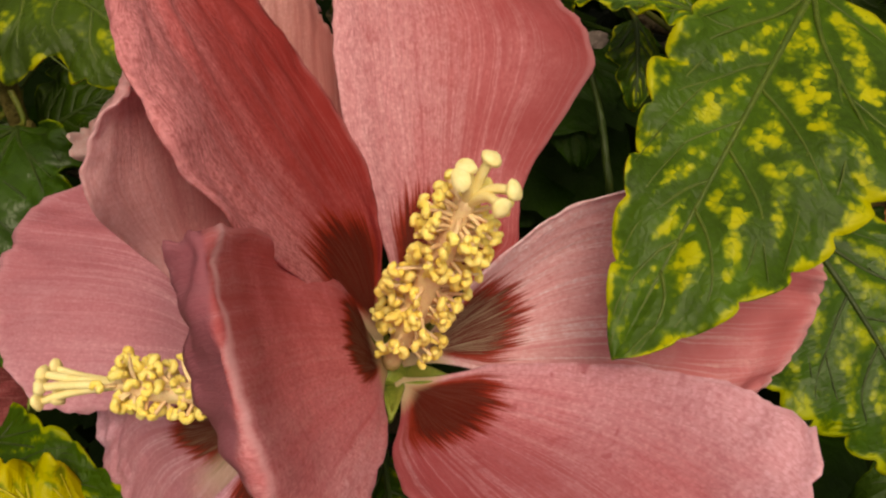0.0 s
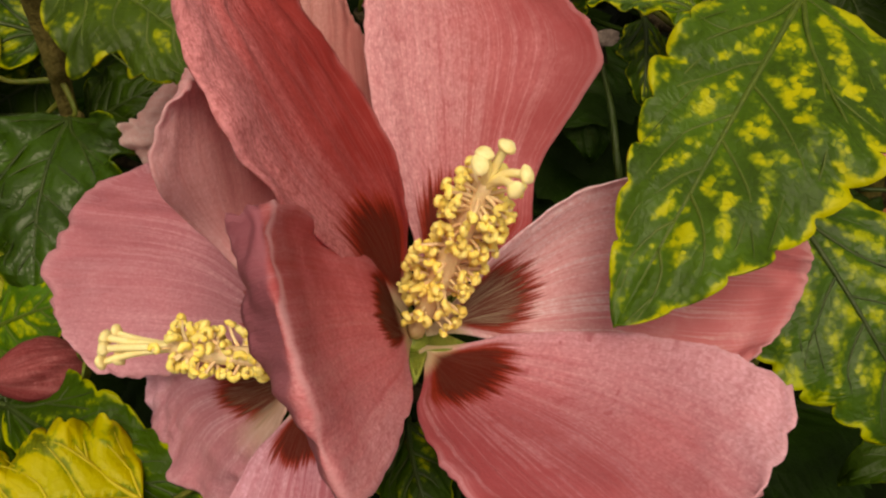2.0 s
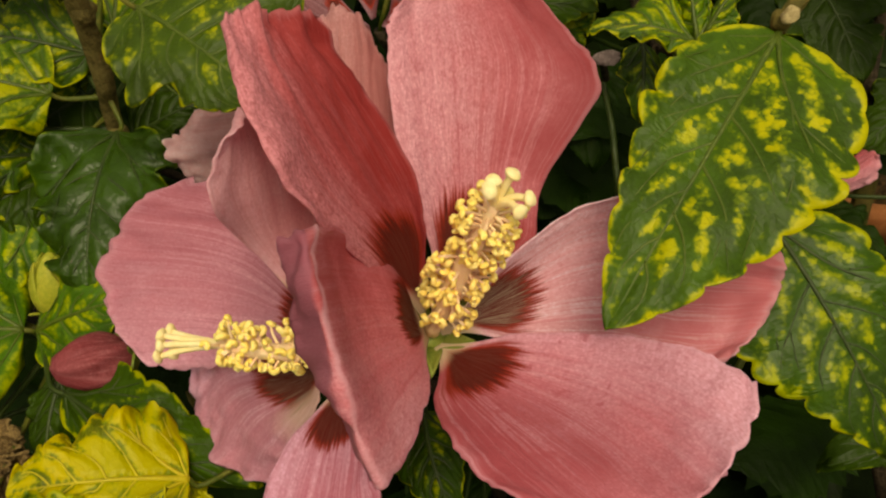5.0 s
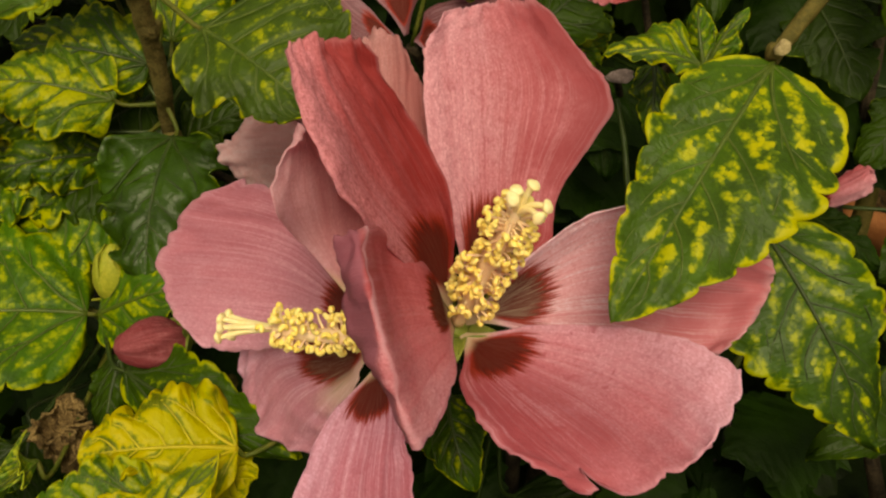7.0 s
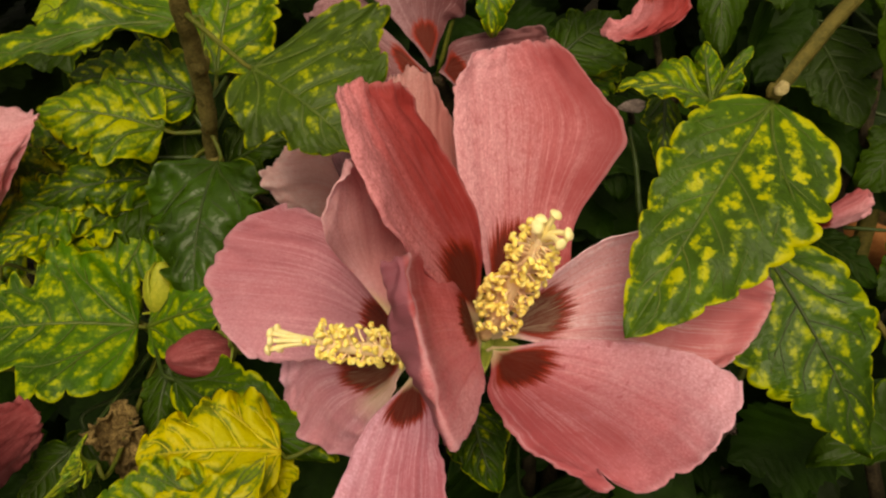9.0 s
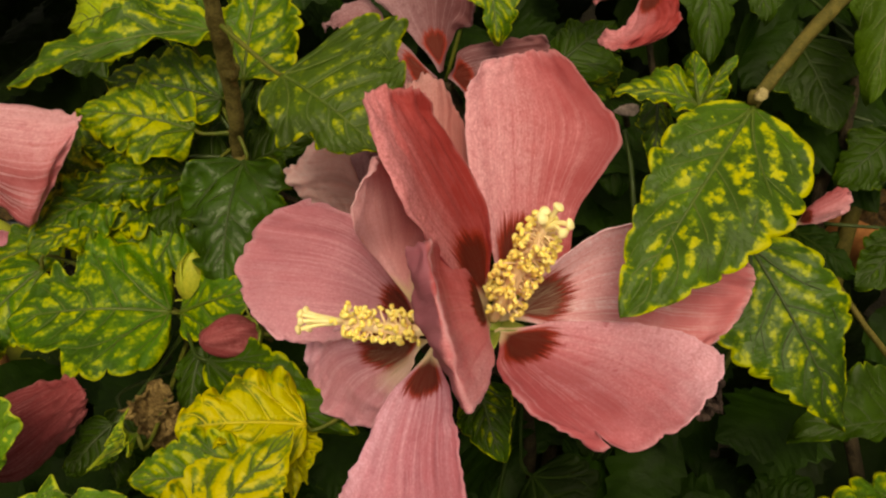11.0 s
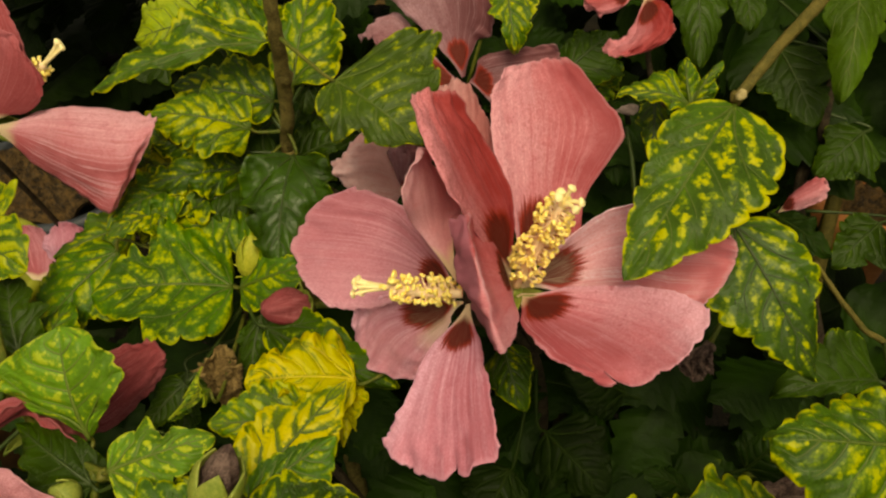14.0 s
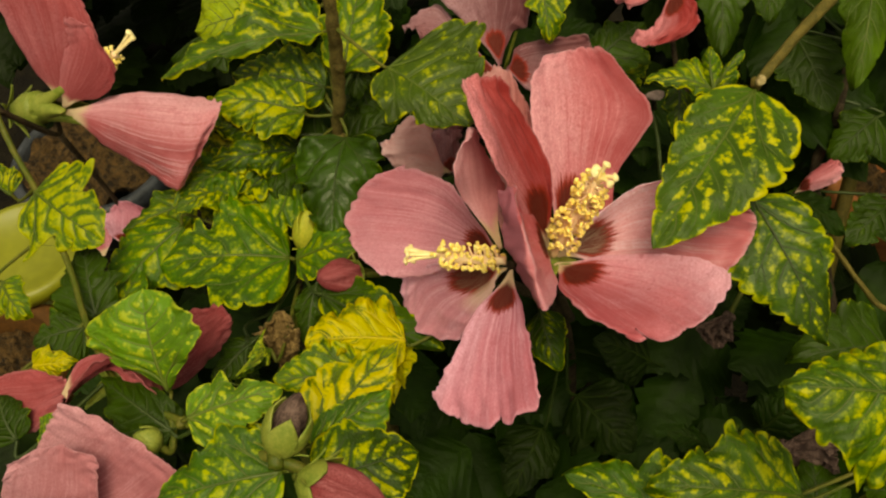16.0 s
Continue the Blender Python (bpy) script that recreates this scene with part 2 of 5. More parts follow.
    c = p.mix(web * lines * 0.35, c, tuple(k2 * 0.8 for k2 in green))
    pucker = p.noise(at, 150.0, 2.0, 0.5, 0.4)
    h = pucker * 1.2 + near.step(0.0, 0.3) * 0.9 + grain * 0.06 + cell * 0.12 - web * 0.05
    return p.done(c, h, 0.6, 0.0009, (0.5 - tint) * 0.3 + gloss)


YEL = (0.50, 0.465, 0.012)
LEAF_MARGIN = leaf_paint("leaf_yellow_margin", (0.044, 0.096, 0.004), YEL, 1.0, 0.55, 0.44, 2.0, 0.22, 0.16, 0.8)
LEAF_MOTTLED = leaf_paint("leaf_mottled", (0.040, 0.108, 0.003), (0.41, 0.43, 0.010), 1.0, 0.5, 0.48, 1.8, 0.24)
LEAF_SPECKLED = leaf_paint("leaf_speckled", (0.034, 0.064, 0.003), (0.42, 0.40, 0.010), 0.72, 0.5, 0.48, 1.3, 0.24, 0.2, 0.7)
LEAF_LIGHT = leaf_paint("leaf_light_mottled", (0.080, 0.175, 0.010), (0.44, 0.48, 0.03), 0.95, 0.4, 0.48, 2.3, 0.24, 0.1, 0.6)
LEAF_GREEN = leaf_paint("leaf_green", (0.021, 0.046, 0.002), (0.22, 0.26, 0.006), -0.15, 0.7, 0.42, 1.0, 0.14)
LEAF_GLOSSY = leaf_paint("leaf_glossy_green", (0.026, 0.064, 0.003), (0.24, 0.28, 0.006), -0.1, 0.8, 0.36, 1.0, 0.32)
LEAF_PLAIN = leaf_paint("leaf_plain_green", (0.055, 0.110, 0.005), (0.20, 0.28, 0.01), -0.5, 0.2, 0.45, 1.0, 0.12)
LEAF_YELLOW = leaf_paint("leaf_yellow", (0.14, 0.17, 0.006), (0.57, 0.47, 0.012), 1.85, 0.4, 0.45, 0.9, 0.2, 0.06)
LEAF_RIPE = leaf_paint("leaf_ripe_yellow", (0.075, 0.125, 0.004), (0.57, 0.47, 0.012), 1.75, 0.5, 0.45, 1.1, 0.22, 0.15, 1.0)
LEAF_GOLD = leaf_paint("leaf_yellow_green", (0.042, 0.098, 0.003), (0.45, 0.44, 0.010), 1.12, 0.5, 0.45, 1.5, 0.24)
LEAF_LIME = leaf_paint("leaf_lime_green_veins", (0.050, 0.112, 0.004), (0.42, 0.42, 0.011), 1.4, 0.5, 0.45, 1.2, 0.24, 0.3, 1.2)
LEAF_PALE = leaf_paint("leaf_plain_lime", (0.22, 0.28, 0.012), (0.36, 0.40, 0.02), 0.9, 0.3, 0.5, 0.8, 0.2, 0.05)
LEAF_DARK = leaf_paint("leaf_dark_mottled", (0.027, 0.066, 0.002), (0.45, 0.44, 0.010), 0.92, 0.7, 0.45, 1.8, 0.24, 0.16, 1.0)
LEAF_OLIVE = leaf_paint("leaf_olive_mottled", (0.026, 0.060, 0.002), (0.38, 0.38, 0.008), 0.80, 0.8, 0.45, 1.1, 0.12, 0.2, 0.8)
# darker copies of the leaf: the inner bush's shade is put into the green
LEAF_HALF_SHADE = leaf_paint("half_shade_leaf", (0.010, 0.027, 0.0015), (0.10, 0.13, 0.003), -0.5, 0.5, 0.5, 1.0, 0.10)
LEAF_SHADE = leaf_paint("shade_dark_leaf", (0.006, 0.0135, 0.001), (0.05, 0.07, 0.003), -0.7, 0.3, 0.5, 1.0, 0.08)


def plain_paint(name, a, b, scale=60.0, rough=0.5, spec=0.4, bump=0.3, dist=0.001, thin=0.0, fine=8.0):
    p = Paint(name, rough, spec, thin)
    at = p.place()
    n = p.noise(at, scale, 5.0, 0.6)
    f = p.noise(at, scale * fine, 3.0)
    c = p.mix((n + (f - 0.5) * 0.5).step(0.3, 0.7), a, b)
    return p.done(c, n + f * 0.5, bump, dist)


RIB = plain_paint("leaf_rib", (0.045, 0.078, 0.005), (0.080, 0.115, 0.010), 200, 0.45)
RIB_DARK = plain_paint("dark_leaf_rib", (0.020, 0.040, 0.004), (0.034, 0.056, 0.007), 200, 0.5)
# rib darkened to go with the leaves whose shade is painted in
RIB_SHADE = plain_paint("shade_leaf_rib", (0.010, 0.022, 0.002), (0.016, 0.030, 0.003), 200, 0.6, 0.1)
TWIG = plain_paint("olive_twig", (0.070, 0.060, 0.013), (0.135, 0.104, 0.025), 190, 0.65, 0.15, 0.6, 0.001)
RIB_LIGHT = plain_paint("light_leaf_rib", (0.075, 0.12, 0.012), (0.11, 0.15, 0.02), 200, 0.5)
RIB_YELLOW = plain_paint("yellow_leaf_rib", (0.40, 0.34, 0.014), (0.50, 0.42, 0.018), 200, 0.5)
STALK = plain_paint("green_stalk", (0.055, 0.080, 0.008), (0.12, 0.115, 0.020), 150, 0.5, 0.2)
BARK = plain_paint("bark", (0.070, 0.055, 0.015), (0.19, 0.150, 0.048), 190, 0.75, 0.12, 0.7, 0.0012)
# bark with shade mixed into it, also on flower stalks among the leaves
BARK_DARK = plain_paint("shaded_bark", (0.02, 0.014, 0.008), (0.06, 0.042, 0.022), 120, 0.8, 0.2, 0.8, 0.002)
COLUMN = plain_paint("stamen_column", (0.86, 0.57, 0.36), (0.93, 0.74, 0.46), 300, 0.45, 0.4, 0.2, 0.0004)
ANTHER = plain_paint("anther", (0.97, 0.73, 0.15), (0.98, 0.85, 0.33), 500, 0.7, 0.2, 0.4, 0.0003)
STIGMA = plain_paint("stigma", (0.88, 0.72, 0.32), (0.93, 0.82, 0.46), 600, 0.5, 0.35, 0.4, 0.0003)
SEPAL = plain_paint("sepal", (0.16, 0.22, 0.03), (0.28, 0.31, 0.06), 170, 0.5, 0.35, 0.4, 0.0006, 0.12)
SEPAL_YELLOW = plain_paint("yellow_sepal", (0.30, 0.34, 0.03), (0.46, 0.44, 0.05), 170, 0.5, 0.35, 0.4, 0.0006, 0.12)
DRY = plain_paint("dry_brown", (0.09, 0.05, 0.018), (0.42, 0.28, 0.11), 260, 0.8, 0.2, 1.0, 0.002)
DRY_MAUVE = plain_paint("dry_mauve", (0.045, 0.025, 0.022), (0.20, 0.13, 0.11), 260, 0.75, 0.2, 1.0, 0.0015)
SOIL = plain_paint("soil", (0.014, 0.008, 0.003), (0.17, 0.095, 0.030), 110, 0.8, 0.3, 1.0, 0.012, fine=5)
# nearly black ground: shade under and beyond the bush is part of this colour
GROUND = plain_paint("shaded_ground_soil", (0.004, 0.003, 0.002), (0.013, 0.010, 0.005), 40, 0.95, 0.15, 1.0, 0.01)
# glossless near-black for the pots that stand in for deep shade
BLACK = plain_paint("black_plastic", (0.002, 0.002, 0.0015), (0.004, 0.004, 0.0035), 40, 0.9, 0.0, 0.1, 0.001)
# darker terracotta copy for the pot standing in shade
TERRACOTTA_SHADE = plain_paint("shaded_terracotta", (0.075, 0.032, 0.008), (0.14, 0.060, 0.015), 30, 0.8, 0.2, 0.3, 0.001)
GREY = plain_paint("grey_plastic", (0.020, 0.024, 0.030), (0.045, 0.052, 0.062), 40, 0.5, 0.3, 0.1, 0.001)
LIME = plain_paint("lime_plastic", (0.20, 0.21, 0.015), (0.25, 0.26, 0.022), 12, 0.4, 0.4, 0.05, 0.001)
TERRACOTTA = plain_paint("terracotta", (0.30, 0.10, 0.03), (0.42, 0.16, 0.05), 30, 0.75, 0.25, 0.3, 0.001)

# ---- mesh helpers (millimetres along the opening camera's axes) ----
V = Vector


def thing(name, base, label="", category="", group="", kind=""):
    ob = new(name)
    ob.empty_display_size = 0.01
    ob.matrix_basis = VIEW_AXES @ Matrix.Translation(V(base) * 0.001)
    ob["base"] = [float(k) for k in base]
    return tagged(ob, label, category, group, kind)


def origin_of(ob):
    while ob.parent:
        ob = ob.parent
    return V(ob["base"])


def mesh_of(name, verts, faces, mat, uvs=None, smooth=True):
    me = bpy.data.meshes.new(name)
    me.from_pydata([tuple(v) for v in verts], [], faces)
    if uvs is not None:
        layer = me.uv_layers.new(name="UVMap")
        for l in me.loops:
            layer.data[l.index].uv = uvs[l.vertex_index]
    me.polygons.foreach_set("use_smooth", [smooth] * len(me.polygons))
    me.materials.append(mat)
    return me


def part(name, geo, mat, parent, label="", thick=0.0):
    """geo: verts in millimetres, faces and perhaps uvs. Links one mesh under a thing or a part."""
    o = origin_of(parent)
    verts = [(V(v) - o) * 0.001 for v in geo[0]]
    ob = new(name, mesh_of(name, verts, geo[1], mat, geo[2] if len(geo) > 2 else None))
    ob.parent = parent
    if thick:
        s = ob.modifiers.new("thickness", "SOLIDIFY")
        s.thickness, s.offset = thick * 0.001, 0.0
    return tagged(ob, label)


def place_copy(name, me, at, turn, size, parent):
    """A small part that shares its mesh, at a place in the opening camera's axes."""
    ob = new(name, me)
    ob.parent = parent
    ob.matrix_basis = Matrix.LocRotScale((V(at) - origin_of(parent)) * 0.001, turn, (size,) * 3)
    return ob


def join(*geos):
    verts, faces, uvs = [], [], []
    for g in geos:
        n = len(verts)
        verts += list(g[0])
        faces += [tuple(i + n for i in f) for f in g[1]]
        uvs += list(g[2]) if len(g) > 2 else [(0.5, 0.5)] * len(g[0])
    return verts, faces, uvs


def spline(pts, n):
    """n + 1 places on a smooth curve through pts."""
    pts = [V(p) for p in pts]
    if len(pts) == 2:
        return [pts[0].lerp(pts[1], i / n) for i in range(n + 1)]
    ext = [pts[0] * 2 - pts[1], *pts, pts[-1] * 2 - pts[-2]]
    out = []
    for i in range(n + 1):
        s = i / n * (len(pts) - 1)
        k = min(int(s), len(pts) - 2)
        t = s - k
        a, b, c, d = ext[k:k + 4]
        out.append(0.5 * (2 * b + (c - a) * t + (2 * a - 5 * b + 4 * c - d) * t * t + (3 * b - a - 3 * c + d) * t ** 3))
    return out


def tube(pts, radii, sides=10, n=0, rough=0.0):
    """A swept tube with closed ends; radii: one per given point."""
    n = n or 6 * (len(pts) - 1)
    line = spline(pts, n)
    rad = [radii[min(int(i / n * (len(radii) - 1)), len(radii) - 2)] for i in range(n + 1)] if len(radii) > 1 else radii * (n + 1)
    if len(radii) > 1:
        for i in range(n + 1):
            s = i / n * (len(radii) - 1)
            k = min(int(s), len(radii) - 2)
            rad[i] = radii[k] + (radii[k + 1] - radii[k]) * (s - k)
    verts, faces, uvs = [], [], []
    ref = V((0.3, 0.5, 0.8))
    for i, p in enumerate(line):
        d = (line[min(i + 1, n)] - line[max(i - 1, 0)]).normalized()
        a = (ref - d * ref.dot(d)).normalized()
        b = d.cross(a)
        ref = a
        for j in range(sides):
            w = 2 * math.pi * j / sides
            r = rad[i] * (1 + rough * noise.noise(p * 0.25 + V((j * 0.7, 0, 0))))
            verts.append(p + (a * math.cos(w) + b * math.sin(w)) * r)
            uvs.append((j / sides, i / n))
    for i in range(n):
        for j in range(sides):
            k = (j + 1) % sides
            faces.append((i * sides + j, i * sides + k, (i + 1) * sides + k, (i + 1) * sides + j))
    faces.append(tuple(range(sides - 1, -1, -1)))
    faces.append(tuple(n * sides + j for j in range(sides)))
    return verts, faces, uvs


def blob(centre, axis, length, radius, sides=14, rings=12, shape=None, ridge=0.0, turns=0.0, crumple=0.0):
    """A closed body of revolution along axis, with spiral ridges or a crumpled skin; shape(s) gives the profile."""
    z = V(axis).normalized()
    x = z.orthogonal().normalized()
    y = z.cross(x)
    shape = shape or (lambda s: math.sqrt(max(0.0, 4 * s * (1 - s))))
    verts, faces, uvs = [V(centre)], [], [(0.5, 0)]
    for i in range(1, rings):
        s = i / rings
        for j in range(sides):
            w = 2 * math.pi * j / sides
            r = radius * shape(s) * (1 + ridge * math.sin(5 * w + turns * s * 6.28))
            p = V(centre) + z * (s * length) + (x * math.cos(w) + y * math.sin(w)) * r
            if crumple:
                p += noise.noise_vector(p * 0.33) * crumple + noise.noise_vector(p * 0.9) * crumple * 0.4
            verts.append(p)
            uvs.append((j / sides, s))
    verts.append(V(centre) + z * length)
    uvs.append((0.5, 1))
    for j in range(sides):
        k = (j + 1) % sides
        faces.append((0, 1 + k, 1 + j))
        for i in range(rings - 2):
            a = 1 + i * sides
            faces.append((a + j, a + k, a + sides + k, a + sides + j))
        faces.append((len(verts) - 1, len(verts) - 1 - sides + j, len(verts) - 1 - sides + k))
    return verts, faces, uvs


# ---- petals and flowers ----


def petal_geo(ribs, ruffle=1.0, corner=0.1, notch=None, nu=40, nv=64, seed=0):
    """A petal lofted over ribs, each given by its two ends and its middle, from the claw to the rim."""
    left, mid, right = [spline([r[k] for r in ribs], 60) for k in range(3)]

    def on(line, v):
        s = max(0.0, min(59.999, v * 60))
        k = int(s)
        return line[k].lerp(line[k + 1], s - k)

    verts, faces, uvs = [], [], []
    for i in range(nv + 1):
        for j in range(nu + 1):
            u, v = 2 * j / nu - 1, i / nv
            e = v - corner * abs(u) ** 5 * v ** 6
            e -= 0.030 * v ** 8 * (noise.noise(V((u * 5, seed, 0))) + 0.8 * noise.noise(V((u * 15, seed, 4))))
            if notch:
                e -= notch[1] * math.exp(-((u - notch[0]) / notch[2]) ** 2) * v ** 9
            a, b, c = on(left, e), on(mid, e), on(right, e)
            s = u * min(1.0, 0.42 + 0.58 * v / 0.24)
            p = a * (s * s - s) / 2 + b * (1 - s * s) + c * (s * s + s) / 2
            verts.append(p)
            uvs.append((j / nu, v))
    w = nu + 1
    out = []
    for i in range(nv + 1):
        for j in range(w):
            du = verts[i * w + min(j + 1, nu)] - verts[i * w + max(j - 1, 0)]
            dv = verts[min(i + 1, nv) * w + j] - verts[max(i - 1, 0) * w + j]
            nrm = du.cross(dv).normalized()
            u, v = 2 * j / nu - 1, i / nv
            rim = max(abs(u) ** 3 * v, v ** 5)
            k = rim * noise.noise(V((u * 2.6, v * 5 + seed * 3.7, seed))) * 2.4
            k += rim * noise.noise(V((u * 7, v * 13, seed + 5))) * 1.5
            k += 0.5 * v * noise.noise(V((u * 3.5, v * 2, seed + 9))) + 0.9 * v * noise.noise(V((u * 2.1 + v, v * 2.6, seed + 13))) + 0.42 * v * noise.noise(V((u * 9, v * 1.8, seed + 3)))
            inward = (verts[i * w + nu // 2] - verts[i * w + j]) * (v * abs(u) ** 6 * (0.05 * noise.noise(V((v * 12, seed, u))) + 0.055 * noise.noise(V((v * 29, seed, u))) + 0.02))
            out.append(verts[i * w + j] + nrm * k * ruffle + inward)
    for i in range(nv):
        for j in range(nu):
            faces.append((i * w + j, i * w + j + 1, (i + 1) * w + j + 1, (i + 1) * w + j))
    return out, faces, uvs


def frond(base, tip, width, up, curl=0.0, nu=6, nv=10, point=0.8):
    """A small pointed patch: a sepal or a bract."""
    b, t = V(base), V(tip)
    ax = t - b
    s = ax.cross(V(up)).normalized()
    n = s.cross(ax).normalized()
    verts, faces, uvs = [], [], []
    for i in range(nv + 1):
        v = i / nv
        w = width * (1 - v) ** point * min(1, 0.75 + v * 2)
        for j in range(nu + 1):
            u = 2 * j / nu - 1
            verts.append(b + ax * v + s * (u * w / 2) + n * (curl * (4 * v * (1 - v)) + width * 0.22 * u * u))
            uvs.append((j / nu, v))
    for i in range(nv):
        for j in range(nu):
            k = i * (nu + 1) + j
            faces.append((k, k + 1, k + nu + 2, k + nu + 1))
    return verts, faces, uvs


def anther_mesh(seed):
    """A plump kidney-shaped anther, two swollen lobes bent round its filament."""
    pts = [(0.85 * math.cos(w), 0.75 * math.sin(w), 0.25 * math.cos(w * 2 + seed)) for w in [0.35 + 4.1 * i / 4 for i in range(5)]]
    g = tube(pts, [0.42, 0.66, 0.58, 0.66, 0.42], 8, 10)
    verts = [(V(v) + noise.noise_vector(V(v) * 2.1 + V((seed, 0, 0))) * 0.28) * 0.001 for v in g[0]]
    return mesh_of("anther", verts, g[1], ANTHER)


ANTHER_MESHES = [anther_mesh(k * 3.7) for k in range(4)]


def column(fl, base, tip, stigmas, rings=13, per=7, seed=1, reach=3.2, start=0.22, size=1.0, thick=2.3, gap=None):
    """The staminal column with its anthers and the stigmas at its end."""
    rnd = random.Random(seed)
    b, t = V(base), V(tip)
    ax = (t - b)
    z = ax.normalized()
    x = z.orthogonal().normalized()
    y = z.cross(x)
    bow = x * 0.6
    col = part("staminal_column", tube([b, b.lerp(t, 0.35) + bow, b.lerp(t, 0.7) + bow, t], [thick * 0.75, thick * 0.9, thick * 0.8, thick * 0.5], 12, 20, 0.25), COLUMN, fl, "cream column of the stamens")
    threads = []
    for i in range(rings):
        s = start + (0.93 - start) * i / (rings - 1)
        for j in range(per):
            w = 2 * math.pi * (j + 0.5 * (i % 2)) / per + rnd.uniform(-0.45, 0.45)
            d = (x * math.cos(w) + y * math.sin(w))
            p = b + ax * (s + rnd.uniform(-0.03, 0.03)) + d * thick * 0.4
            if gap and gap[0] < s < gap[1] and rnd.random() < 0.75:
                continue
            q = p + (d * rnd.uniform(0.55, 1.15) + z * rnd.uniform(0.0, 0.55)) * reach
            threads.append(tube([p, p.lerp(q, 0.5) + z * 0.25, q], [0.34, 0.27, 0.24], 5, 4))
            turn = Euler((rnd.uniform(0, 6), rnd.uniform(0, 6), rnd.uniform(0, 6))).to_quaternion()
            place_copy("anther", ANTHER_MESHES[rnd.randrange(4)], q, turn, size * rnd.uniform(0.75, 1.05), col)
    part("filament", join(*threads), COLUMN, col, "fine pale filaments")
    for p in stigmas:
        p = V(p)
        d = (p - t)
        st = part("stigma", join(tube([t - z * 1.0, t + d * 0.45 + z * 0.8, p], [0.7, 0.6, 0.55], 8, 8),
                                 blob(p - d.normalized() * 0.7, d, 1.5, 1.2, 12, 8, None, 0.0, 0.0, 0.45)), STIGMA, col, "pale cream stigma")
    return col


def calyx(fl, base, axis, size=1.0, mat=None, sepals=5, twist=0.2, spread=0.75):
    mat = mat or SEPAL
    z = V(axis).normalized()
    x = z.orthogonal().normalized()
    y = z.cross(x)
    b = V(base)
    part("calyx_cup", blob(b - z * 9 * size, z, 11 * size, 5.0 * size, 14, 10, lambda s: (s * 1.5) ** 0.5 * 0.85 if s < 0.6 else 0.82), mat, fl, "green calyx cup")
    for i in range(sepals):
        w = 2 * math.pi * i / sepals + twist
        d = x * math.cos(w) + y * math.sin(w)
        p = b - z * 2.5 * size + d * 3.2 * size
        q = p + (d * spread + z * (1 - spread) * 1.4).normalized() * 15 * size
        part("sepal", frond(p, q, 8.0 * size, z, 1.0), mat, fl, thick=0.5)
    for i in range(7):
        w = 2 * math.pi * i / 7 + twist
        d = x * math.cos(w) + y * math.sin(w)
        p = b - z * 8.5 * size + d * 2.0 * size
        q = p + (d * 0.75 + z * 0.7).normalized() * 6.5 * size
        part("bract", frond(p, q, 1.8 * size, z, 0.5, 3, 5), mat, fl, thick=0.4)


def flower(base, petals, label, axis, group="hibiscus flowers", cal=True, twist=0.2, spread=0.75, size=1.0):
    fl = thing("hibiscus_flower", base, label, "flower", group)
    for i, (mat, ruffle, notch, ribs) in enumerate(petals):
        part("petal", petal_geo(ribs, ruffle, 0.03, notch, seed=i * 3.1 + abs(base[0]) * 0.1), mat, fl, thick=0.3)
    if cal:
        calyx(fl, V(base), axis, size, None, 5, twist, spread)
    return fl


# ---- stems: places that leaf stalks join ----
STEMS = []
SHRUB = thing("hibiscus_bush", (20.0, 900.0, -300.0), "woody hibiscus bush of arching brown and green stems", "bush")


def branch(pts, radii, label, mat=BARK, name="stem", knots=(), rough=0.22):
    st = part(name, tube(pts, radii, 12, 10 * (len(pts) - 1), rough), mat, SHRUB, label)
    STEMS.extend((p, st, mat) for p in spline(pts, 14 * (len(pts) - 1)))
    for k in knots:
        part("node", blob(V(k[:3]) - V((0, 0, k[3])), (0.1, -0.1, 1), k[3] * 2, k[3], 12, 8, crumple=k[3] * 0.35), mat, st, "knobbly node")
    return st


def leaf(base, tip, left, right, mat, label, arch=3.0, cup=1.5, lobe=0.25, teeth=8, tooth=0.1, slant=0.32, droop=0.0, seed=None, stalk=True,
         wavy=1.5, full=0.5, blunt=0.62, back=0.07, group="hibiscus leaves", nv=96, nu=14):
    """A toothed, faintly lobed leaf. left and right: its widest places, which give each half its breadth and its fold."""
    b, t, l, r = V(base), V(tip), V(left), V(right)
    seed = seed if seed is not None else abs(base[0] * 7.3 + base[2] * 3.1)
    ax = t - b
    length = ax.length
    z = ax / length
    sides = []
    for q in (l, r):
        d = q - b
        d = d - z * d.dot(z)
        sides.append((d.normalized(), d.length))
    nrm = sides[1][0].cross(z) + z.cross(sides[0][0])
    nrm.normalize()
    if nrm.y > 0:
        nrm = -nrm
    lf = thing("hibiscus_leaf", base, label, "leaf", group)

    def spine(v):
        return b + ax * v + nrm * (arch * 4 * v * (1 - v) - droop * v ** 3)

    def blade(k, a, v):
        """The place on half k of the blade, a of the way to the rim."""
        ph = seed * 1.7 + k * 1.3
        w = math.sin(math.pi * min(1, v + 0.003) ** (full[k] if isinstance(full, tuple) else full)) ** blunt if v < 1 else 0.0
        lo = lobe * (0.8 + 0.5 * math.sin(ph * 2.1))
        at = 0.42 + 0.05 * math.sin(ph)
        w *= 1 + lo * math.exp(-((v - at) / 0.09) ** 2) - lo * 1.1 * math.exp(-((v - at - 0.13) / 0.055) ** 2)
        s = (v * teeth + ph + 0.35 * noise.noise(V((v * 4, seed, k + 7)))) % 1.0
        tt = math.sqrt(max(0.0, 1 - (2 * s ** 0.75 - 1) ** 2))
